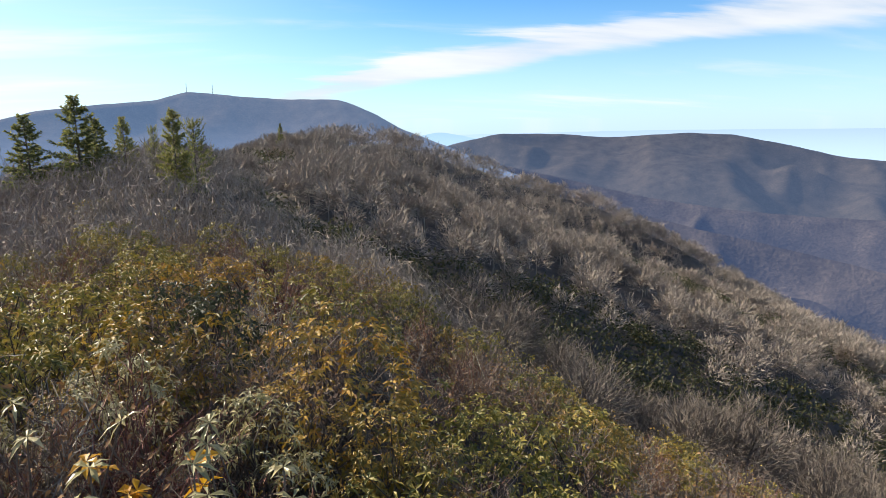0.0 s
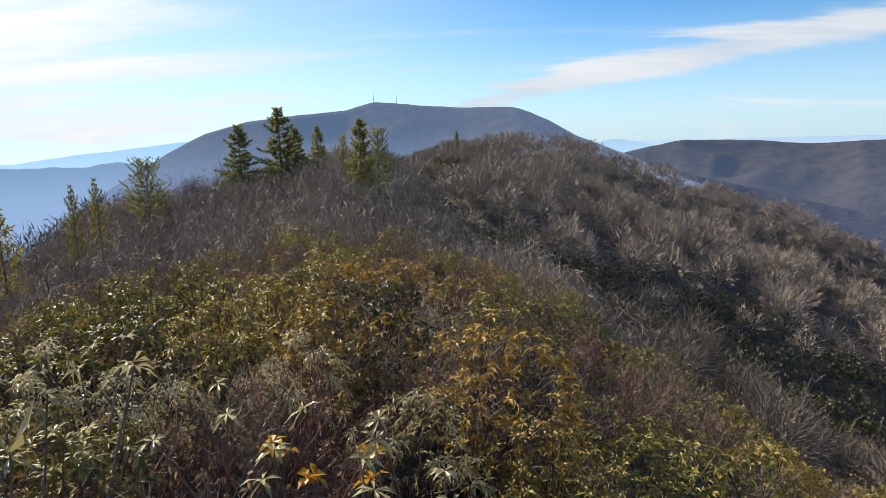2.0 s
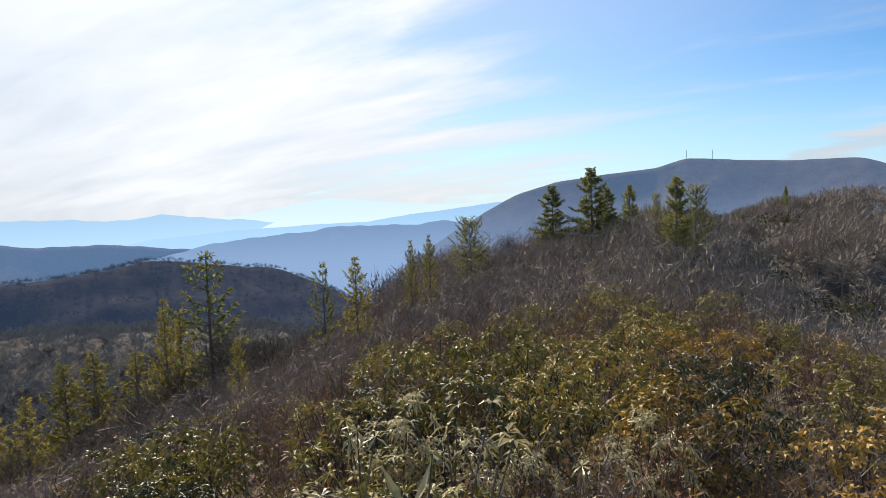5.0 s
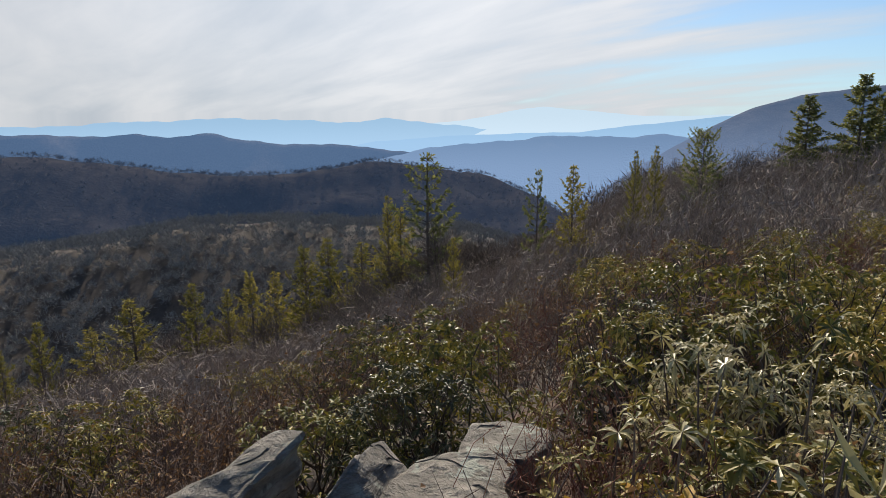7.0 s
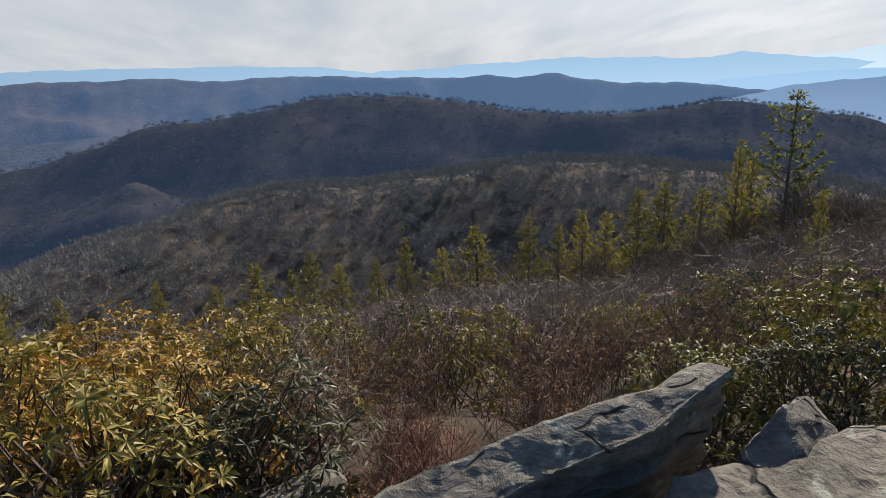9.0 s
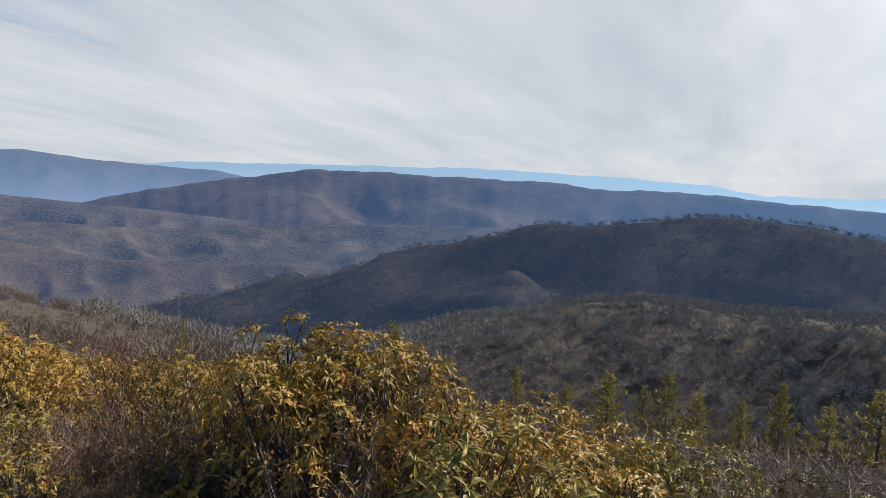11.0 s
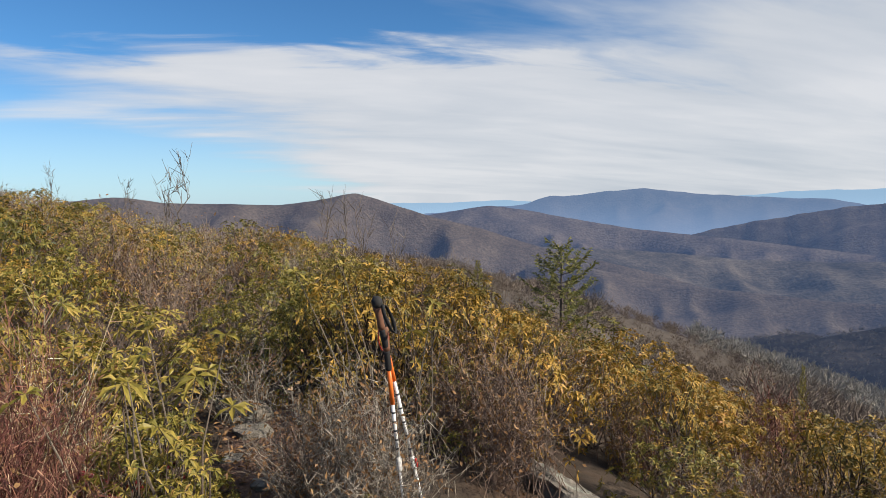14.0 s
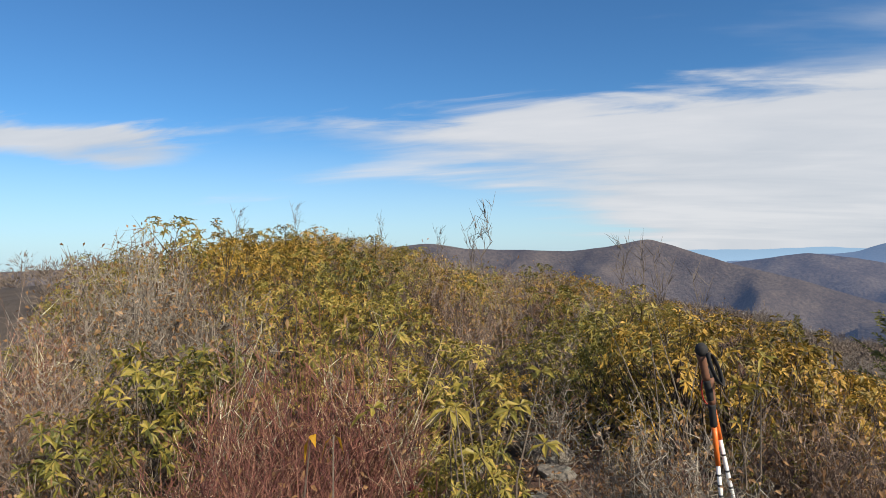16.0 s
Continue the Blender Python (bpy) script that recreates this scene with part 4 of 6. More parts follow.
def choose(az, r, u, patch):
    """Which kind of bush grows where, in patches."""
    def pick(*table):
        t = 0.0
        for name, share in table:
            t += share
            if u < t:
                return name
        return table[-1][0]

    if az < 48:
        if patch > 0.5:
            return pick(("gold", 0.5), ("green", 0.3), ("brown", 0.2))
        if patch < -0.3:
            return pick(("grey", 0.4), ("brown", 0.3), ("green", 0.3))
        return pick(("brown", 0.36), ("green", 0.22), ("red", 0.22), ("gold", 0.08), ("grey", 0.12))
    if az < 98:
        if r < 3.4 and 52 < az:
            return pick(("brown", 0.6), ("red", 0.25), ("green", 0.15))
        return pick(("dark", 0.05), ("green", 0.22), ("brown", 0.45), ("red", 0.18), ("grey", 0.1))
    if az < 131:
        return pick(("brown", 0.56), ("red", 0.14), ("dark", 0.14), ("green", 0.1), ("grey", 0.06))
    if az < 165:
        return pick(("gold", 0.6), ("green", 0.06), ("brown", 0.28), ("red", 0.06))
    if az < 205:
        if patch > 0.2:
            return pick(("gold", 0.58), ("green", 0.12), ("brown", 0.3))
        return pick(("gold", 0.32), ("brown", 0.3), ("red", 0.14), ("green", 0.14), ("grey", 0.1))
    if az < 236:
        if r < 3.9:
            return pick(("red", 0.75), ("brown", 0.25))
        return pick(("green", 0.26), ("gold", 0.28), ("brown", 0.28), ("grey", 0.18))
    if r < 4.6 or az > 250:
        return pick(("green", 0.3), ("brown", 0.45), ("red", 0.25))
    return pick(("green", 0.44), ("gold", 0.26), ("brown", 0.18), ("red", 0.07), ("grey", 0.05))


def wave_at(x, y, size, seed):
    return float(wave(np.array([x]), np.array([y]), size, seed)[0])


TRAIL_STAND, LEDGE_STAND, SUMMIT_STAND = (0.44, -0.88, 1.605), (0.066, -0.843, 1.656), (0.15, 0.85, 1.69)


def bearing(x, y, stand):
    dx, dy = x - stand[0], y - stand[1]
    return (math.degrees(math.atan2(-dx, dy)) + 30) % 360 - 30, math.hypot(dx, dy)


def plant_bushes():
    for r0, r1, step, book in ((1.9, 4.6, 0.72, NEAR_KINDS), (4.6, 19.0, 1.08, MID_KINDS)):
        count = int(2 * r1 / step) + 1
        for i in range(count):
            for j in range(count):
                x = -r1 + (i + R.uniform(0.1, 0.9)) * step
                y = -r1 + (j + R.uniform(0.1, 0.9)) * step
                u, v = R.uniform(), R.uniform()
                r = math.hypot(x, y)
                az = (math.degrees(math.atan2(-x, y)) + 30) % 360 - 30
                if not r0 <= r < r1 or az > 268 or az < -28 or open_ground(x, y):
                    continue
                if az > 250 and r > 7.5:
                    continue
                if r > 16 and az < 22:
                    continue
                if r > 11 and 98 < az < 160:
                    continue
                patch = wave_at(x, y, 1.6, 5.0) + 0.4 * wave_at(x, y, 0.7, 6.0)
                kind = choose(az, r, u, patch)
                size = 0.78 + 0.4 * v + (0.25 if book is MID_KINDS else 0.0)
                tall = 1.0
                if r < 3.0 and not 40 < az < 80:
                    size *= 0.85
                if az < 20 and r < 6:
                    size *= 0.85
                if 98 <= az < 131:
                    tall = 0.85 if r < 6 else 1.0
                # low growth fills the ground between the bushes placed below
                a, d = bearing(x, y, TRAIL_STAND)
                if 187 < a < 262 and d < 11:
                    size *= 0.55
                a, d = bearing(x, y, LEDGE_STAND)
                if 134 < a < 184 and d < 7.5:
                    size *= 0.55
                if trail_gap(x, y) < 0.8:
                    size *= 0.75
                book[kind].set(x, y, size, tall)


plant_bushes()
# brown twigs close in front of the ledge, tall enough to hide their stems
for k, (az, r) in enumerate(((42, 2.35), (46, 2.75), (49, 2.2), (54, 2.6), (57, 2.1), (61, 2.45), (65, 2.05), (52, 3.05), (60, 3.0), (66, 3.1), (44, 3.15))):
    x, y = polar(az, r)
    NEAR_KINDS["red" if k % 4 == 1 else "green" if k % 5 == 3 else "brown"].set(x, y, 0.86, 1.0)
# bushes that stand out: azimuth and metres from the stand, elevation of the top, width
def top_bush(kind, stand, az, r, el, wide, label=""):
    d = heading(az)
    x, y = stand[0] + d.x * r, stand[1] + d.y * r
    h = stand[2] + r * math.tan(radians(el)) - ground_at(x, y)
    full = 0.93 if kind in ("green", "gold", "dark", "pale") else 0.98
    k = max(wide, 0.85 * h)
    (NEAR_KINDS if r < 6.0 else MID_KINDS)[kind].set(x, y, k, min(1.8, max(0.45, h / k / full)), label=label)


for az, r, el, w in ((245.4, 5.2, -0.5, 1.0), (248.8, 6.0, 0.2, 1.0), (241.9, 5.0, -2.3, 0.85), (250.1, 4.8, -2.9, 0.8), (249.8, 7.6, 3.1, 0.9), (247.5, 8.0, 2.8, 0.9), (252.0, 7.0, 0.9, 0.8)):
    top_bush("grey", TRAIL_STAND, az, r, el, w, "large leafless azalea bush with pale lichen-crusted twigs")
for az, r, el, w in ((206.1, 3.4, -12.4, 0.6), (203.4, 3.2, -12.7, 0.55), (201.2, 3.0, -14.4, 0.5), (208.0, 3.2, -14.8, 0.5)):
    top_bush("grey", TRAIL_STAND, az, r, el, w, "small leafless azalea with pale twigs beside the poles")
for az, r, el, w in ((255.8, 5.0, -3.1, 0.9), (253.9, 6.2, -1.0, 0.9), (257.3, 4.4, -5.9, 0.8), (256.6, 3.6, -9.7, 0.7), (252.3, 4.0, -7.2, 0.6), (253.5, 3.4, -10.0, 0.5), (256.0, 3.0, -14.3, 0.5), (244.9, 8.5, 2.3, 1.1), (254.8, 4.0, -7.4, 0.8), (223.7, 9.0, -0.2, 1.3), (220.7, 8.0, -1.0, 1.2), (227.3, 10.0, 0.6, 1.2), (217.2, 9.0, -1.8, 1.2), (219.7, 6.2, -4.8, 1.0), (194.4, 4.4, -9.5, 0.8), (191.4, 4.4, -10.1, 0.8), (189.3, 4.0, -11.5, 0.8)):
    top_bush("brown", TRAIL_STAND, az, r, el, w)
for az, r, el, w in ((247.7, 3.7, -7.4, 0.62), (244.2, 3.9, -6.9, 0.6), (250.4, 3.3, -11.0, 0.5), (246.7, 9.0, 2.7, 1.2), (238.6, 6.5, -2.9, 0.9), (234.3, 6.8, -2.8, 0.9), (229.9, 6.8, -3.1, 0.9), (236.2, 9.0, 0.0, 1.1), (231.3, 9.5, 0.4, 1.2), (227.3, 7.0, -2.7, 0.8), (213.2, 8.0, -3.8, 1.1), (210.3, 7.2, -5.3, 1.0), (214.2, 6.0, -7.3, 0.8), (209.4, 5.4, -8.3, 0.7)):
    top_bush("green", TRAIL_STAND, az, r, el, w)
for az, r, el, w in ((242.7, 9.0, 2.6, 1.1), (238.1, 13.0, 2.4, 1.4), (234.2, 14.0, 2.0, 1.4), (230.3, 14.0, 1.4, 1.4), (240.4, 11.0, 1.6, 1.1), (197.6, 5.6, -7.2, 0.9), (194.4, 5.8, -6.6, 0.8), (192.5, 5.4, -8.0, 0.8), (189.6, 5.0, -10.7, 0.8)):
    top_bush("gold", TRAIL_STAND, az, r, el, w)
for az, r, el, w in ((203.7, 5.0, -5.6, 0.9), (200.6, 4.9, -6.1, 0.85), (205.1, 5.6, -6.7, 0.9)):
    top_bush("gold", TRAIL_STAND, az, r, el, w, "tall rhododendron bush with golden green leaves beside the trail")
for az, r, el, w in ((241.1, 3.2, -8.1, 0.62), (237.3, 3.3, -6.8, 0.7), (233.4, 3.4, -6.0, 0.75), (229.4, 3.4, -6.6, 0.7), (239.2, 2.8, -10.1, 0.6), (234.4, 2.9, -8.9, 0.65), (230.5, 3.0, -9.1, 0.6), (243.0, 2.6, -13.0, 0.5), (238.8, 2.4, -14.3, 0.5), (245.2, 2.5, -15.9, 0.45), (255.5, 4.7, -4.8, 0.8)):
    top_bush("red", TRAIL_STAND, az, r, el, w, "dense leafless blueberry bush of upright red twigs")
for az, r, el, w in ((156.8, 3.9, -15.9, 0.75), (152.0, 3.8, -14.9, 0.8), (147.4, 3.7, -15.6, 0.75), (143.8, 3.5, -16.7, 0.7), (140.4, 3.4, -18.0, 0.65), (137.6, 3.2, -19.8, 0.6), (154.3, 3.2, -19.0, 0.6), (148.6, 3.1, -18.9, 0.6), (161.8, 4.6, -18.0, 0.8), (167.0, 5.5, -17.0, 0.9), (172.8, 6.2, -16.7, 0.9), (178.0, 7.0, -15.0, 1.0), (181.9, 7.5, -11.3, 0.9)):
    top_bush("gold", LEDGE_STAND, az, r, el, w, "round rhododendron bush thick with golden leaves below the ledge")
for az, r, el, w in ((159.2, 3.3, -20.3, 0.6), (164.4, 3.7, -20.5, 0.7), (169.7, 4.1, -20.6, 0.7), (175.0, 4.6, -20.0, 0.7), (150.2, 2.7, -23.1, 0.5), (144.0, 2.8, -21.4, 0.5), (179.1, 4.4, -20.3, 0.7)):
    top_bush("brown", LEDGE_STAND, az, r, el, w)
for kind, az, r, el, w in (("brown", 183.5, 5.6, -15.5, 0.7), ("gold", 186.5, 6.2, -13.0, 0.75), ("gold", 180.5, 5.8, -15.5, 0.7), ("brown", 189.5, 6.4, -11.5, 0.75), ("brown", 172.0, 5.2, -18.5, 0.6)):
    top_bush(kind, LEDGE_STAND, az, r, el, w)
# pale narrow-leaved rhododendrons on the summit's edge
for az, r, el, w in ((64.0, 3.0, -19.0, 0.45), (71.0, 3.3, -16.5, 0.5), (52.0, 3.6, -18.0, 0.45), (42.0, 3.1, -23.5, 0.42)):
    top_bush("pale", SUMMIT_STAND, az, r, el, w)
for kind, az, r, el, w in (("green", 58.0, 4.0, -14.5, 0.6), ("brown", 66.0, 4.4, -12.0, 0.65), ("green", 76.0, 4.0, -15.0, 0.6), ("brown", 48.0, 4.2, -15.0, 0.6), ("gold", 36.0, 3.6, -22.0, 0.5), ("gold", 28.0, 3.6, -25.0, 0.5), ("green", 62.0, 5.2, -10.5, 0.7), ("dark", 45.0, 5.4, -12.5, 0.7)):
    top_bush(kind, SUMMIT_STAND, az, r, el, w)
for x, y, k in ((2.3, -3.0, 0.62), (2.55, -3.35, 0.6), (2.75, -3.55, 0.5)):
    NEAR_KINDS["green"].set(x, y, k, 1.15, label="small rhododendron bush with drooping yellow-green leaves by the trail")
for x, y, k in ((3.9, -4.6, 1.0), (3.7, -3.9, 0.9), (4.3, -4.0, 1.1)):
    NEAR_KINDS["green"].set(x, y, k)


# ---- shrubs and woods farther off, past counting ----
def far_shrubs():
    """Low shrub cover on the ridge beyond the near bushes."""
    leaf, gold, twig, grey = Sheet(), Sheet(), Sheet(), Sheet()
    for _ in range(5200):
        az, r = R.uniform(-10, 262), 17.5 + 52 * R.uniform() ** 1.3
        if 62 < az < 165 and r > 34:
            continue
        if az < 26 and r > 24 or az < 40 and r > np.interp(az, SHOULDER[:, 0], SHOULDER[:, 1]) + 1:
            continue
        x, y = polar(az, r)
        z = ground_at(x, y)
        patch = wave_at(x, y, 3.2, 5.0)
        h, w = R.uniform(0.6, 1.1), R.uniform(0.5, 0.9)
        u = R.uniform()
        if u < (0.5 if patch > 0.1 else 0.22) * (0.35 if 40 < az < 80 or (az < 40 and r > 32) else 1.0):
            n = 54
            p = lobes(n, w, h, 6)[0] + np.array([x, y, z])
            d = rand_dirs(n, 0.3)
            leaf_quads(gold if patch > 0.35 else leaf, p, d, unit(np.cross(d, rand_dirs(n))), 0.13, 0.055, 0.2)
        else:
            n = 46
            p = dome(n, w, h) + np.array([x, y, z])
            foot = np.array([x, y, z]) + R.normal(0, 0.25, (n, 3)) * np.array([1, 1, 0])
            mid = foot + (p - foot) * 0.35
            tip = p + R.normal(0, 0.1, (n, 3))
            side = unit(np.cross(tip - mid, rand_dirs(n))) * 0.011
            (grey if u > 0.75 and not 160 < az < 206 else twig).many(np.stack([mid - side, mid + side, tip], 1), [(0, 1, 2)])
    for s, mat, label in ((leaf, RHODO_GREEN, "olive green rhododendron scrub covering the ridge"), (gold, RHODO_GOLD, "golden green rhododendron scrub covering the ridge"), (twig, TWIG_BROWN, "brown leafless scrub covering the ridge"), (grey, TWIG_GREY, "pale grey leafless scrub covering the ridge")):
        tagged(new("scrub", s.mesh("scrub", mat)), label, "scrub", kind="stuff")


far_shrubs()


def saddle_scrub():
    """Grey-brown leafless scrub, man-high, over the saddle and the slope beside it."""
    for mat, n, label in ((TREE_TWIG, 2600, "brown leafless scrub on the saddle"), (TREE_TWIG, 2600, "grey-brown leafless scrub on the saddle")):
        s = Sheet()
        deg = R.uniform(20, 142, n)
        az, r = np.radians(deg), np.where(deg < 80, 17, 9) + 50 * R.uniform(size=n) ** 0.9
        stays = (deg > 40) | (r < np.interp(deg, SHOULDER[:, 0], SHOULDER[:, 1]) + 1)
        deg, az, r = deg[stays], az[stays], r[stays]
        n = len(r)
        x, y = -np.sin(az) * r, np.cos(az) * r
        z = ground_height(x, y)
        h = R.uniform(0.9, 1.9, n) * np.clip(0.55 + r / 60, 0.6, 1.1)
        m = 40
        k = np.repeat(np.arange(n), m)
        p = dome(n * m, 0.85, 1.0, 0.5) * h[k][:, None] + np.stack([x, y, z], 1)[k]
        d = unit(R.normal(0, 0.5, (n * m, 3)) + np.array([[0, 0, 0.8]]))
        q = p - d * (h[k] * R.uniform(0.2, 0.45, n * m))[:, None]
        side = unit(np.cross(d, rand_dirs(n * m))) * (0.008 + 0.00028 * r[k])[:, None]
        s.many(np.stack([q - side, q + side, p], 1), [(0, 1, 2)])
        tagged(new("scrub", s.mesh("scrub", mat)), label, "scrub", kind="stuff")


saddle_scrub()


def bare_tree_parts(height, spread, limbs=16, twigs=260, thick=0.09, lean=0.1, fine=0):
    trunk, crown = Sheet(), Sheet()
    p = np.zeros(3) + np.array([0, 0, -0.3])
    spine = [p]
    bend = R.normal(0, lean, 2)
    for k in range(1, 6):
        s = k / 5
        spine.append(np.array([bend[0] * height * s * s + R.normal(0, 0.04 * height) * s, bend[1] * height * s * s + R.normal(0, 0.04 * height) * s, height * 0.72 * s]))
    for k in range(5):
        tubes(trunk, spine[k], spine[k + 1], thick * (1 - 0.17 * k), thick * (0.83 - 0.17 * k), 6)
    ends = []
    for _ in range(limbs):
        k = R.uniform(1.2, 4.9)
        i = int(k)
        a = spine[i] + (spine[i + 1] - spine[i]) * (k - i)
        ang = R.uniform(0, 6.28)
        out = spread * R.uniform(0.45, 1.0) * (1.15 - 0.12 * k)
        rise = height * R.uniform(0.16, 0.38)
        m = a + np.array([math.cos(ang) * out * 0.5, math.sin(ang) * out * 0.5, rise * 0.45]) + R.normal(0, 0.06 * height, 3)
        e = a + np.array([math.cos(ang) * out, math.sin(ang) * out, rise])
        t = thick * (0.5 - 0.06 * k)
        tubes(crown, np.stack([a, m]), np.stack([m, e]), np.array([t, t * 0.6]), np.array([t * 0.6, t * 0.25]), 4)
        ends += [(a, m), (m, e), (m, e)]
    n = twigs
    pick = R.integers(0, len(ends), n)
    A = np.array([ends[i][0] for i in pick])
    B = np.array([ends[i][1] for i in pick])
    q = A + (B - A) * R.uniform(0.2, 1.05, (n, 1))
    d = unit(unit(B - A) * 0.6 + R.normal(0, 0.6, (n, 3)) + np.array([[0, 0, 0.55]]))
    e = q + d * height * R.uniform(0.07, 0.2, (n, 1))
    w = height * 0.0035
    tubes(crown, q, e, np.full(n, w), np.full(n, w * 0.35), 3)
    # fans of fine twigs whose ends make a lumpy dome, over a darker tangle of wood
    n = fine
    fork = np.array([[0, 0, height * 0.30]])
    for count, a0, a1, wide, sheet in ((n, 0.5, 1.0, 0.0030, crown), (n // 2, 0.3, 0.7, 0.0055, crown)):
        d = rand_dirs(count, 0.35)
        d[:, 2] = np.abs(d[:, 2]) * 1.0 - 0.12
        lump = 1 + 0.16 * np.sin(5 * d[:, 0] + 3 * d[:, 1]) + 0.13 * np.sin(7 * d[:, 1] - 4 * d[:, 2])
        span = d * np.array([[spread, spread, height * 0.66]]) * lump[:, None]
        a = R.uniform(a0, a0 + 0.36, (count, 1))
        q = fork + span * a + R.normal(0, 0.03 * height, (count, 3))
        e = q + (unit(span) * 0.9 + R.normal(0, 0.5, (count, 3)) + np.array([[0, 0, 0.1]])) * height * R.uniform(0.04, 0.10, (count, 1))
        side = unit(np.cross(e - q, rand_dirs(count))) * height * wide
        sheet.many(np.stack([q - side, q + side, e], 1), [(0, 1, 2)])
    return [("trunk", trunk.mesh("trunk", TREE_BARK)), ("crown", crown.mesh("crown", CROWN_TWIG))]


TREE_SHAPES = [bare_tree_parts(4.8, R.uniform(1.9, 2.4), 12, 60, 0.08, 0.05, 1000) for _ in range(6)]


def bare_trees():
    """Stunted leafless trees on the slopes that fall away from the summit."""
    zones = [(-27, 24, 24, 40, 30), (-27, 16, 38, 60, 85), (24, 47, 21, 62, 55), (47, 76, 19, 60, 45), (76, 100, 22, 50, 26), (164, 200, 26, 60, 10)]
    for a0, a1, r0, r1, n in zones:
        for _ in range(n):
            az, r = R.uniform(a0, a1), math.sqrt(R.uniform(r0**2, r1**2))
            if 44 < az < 56 and r > 34 and R.uniform() < 0.6:
                continue
            if az < 36 and r > np.interp(az, SHOULDER[:, 0], SHOULDER[:, 1]) + 3:
                continue
            x, y = polar(az, r)
            k = R.uniform(0.65, 1.15) * (0.5 if r < 40 and az > 24 else 1.0) * (0.6 if 36 < az < 78 else 1.0)
            m = Matrix.Translation((x, y, ground_at(x, y) - 0.1)) @ Matrix.Rotation(R.uniform(0, 6.28), 4, "Z") @ Matrix.Diagonal((k, k, k, 1))
            thing("bare_tree", TREE_SHAPES[int(R.integers(6))], m, "leafless stunted hardwood tree with pale twiggy crown", "tree", "leafless trees on the slopes")


bare_trees()


# twigs of the far hill's trees, haze painted in as blue emission
HAZED_FAR_TWIG = painted_haze_material("hazed_far_twigs", (0.11, 0.098, 0.09), (0.28, 0.25, 0.22), (0.048, 0.08, 0.155), 0.3, 0.0, -200, 0, 0.3, 0.0, 0.0)
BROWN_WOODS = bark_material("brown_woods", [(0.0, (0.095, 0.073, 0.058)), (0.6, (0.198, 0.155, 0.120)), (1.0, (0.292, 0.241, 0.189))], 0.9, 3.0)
# twigs of the middle hill's trees, with a thinner painted haze
HAZED_MID_TWIG = painted_haze_material("hazed_mid_twigs", (0.20, 0.182, 0.148), (0.44, 0.40, 0.32), (0.042, 0.062, 0.098), 0.22, 0.0, -200, 0, 0.3, 0.0, 0.0)


def seen_from_summit(x, y, z):
    """Whether a tree top shows from the summit over the ground before it."""
    seen = np.ones(len(x), bool)
    for f in np.linspace(0.08, 0.97, 26):
        seen &= ground_height(x * f, y * f) < EYE + (z - EYE) * f + 2.0
    return seen


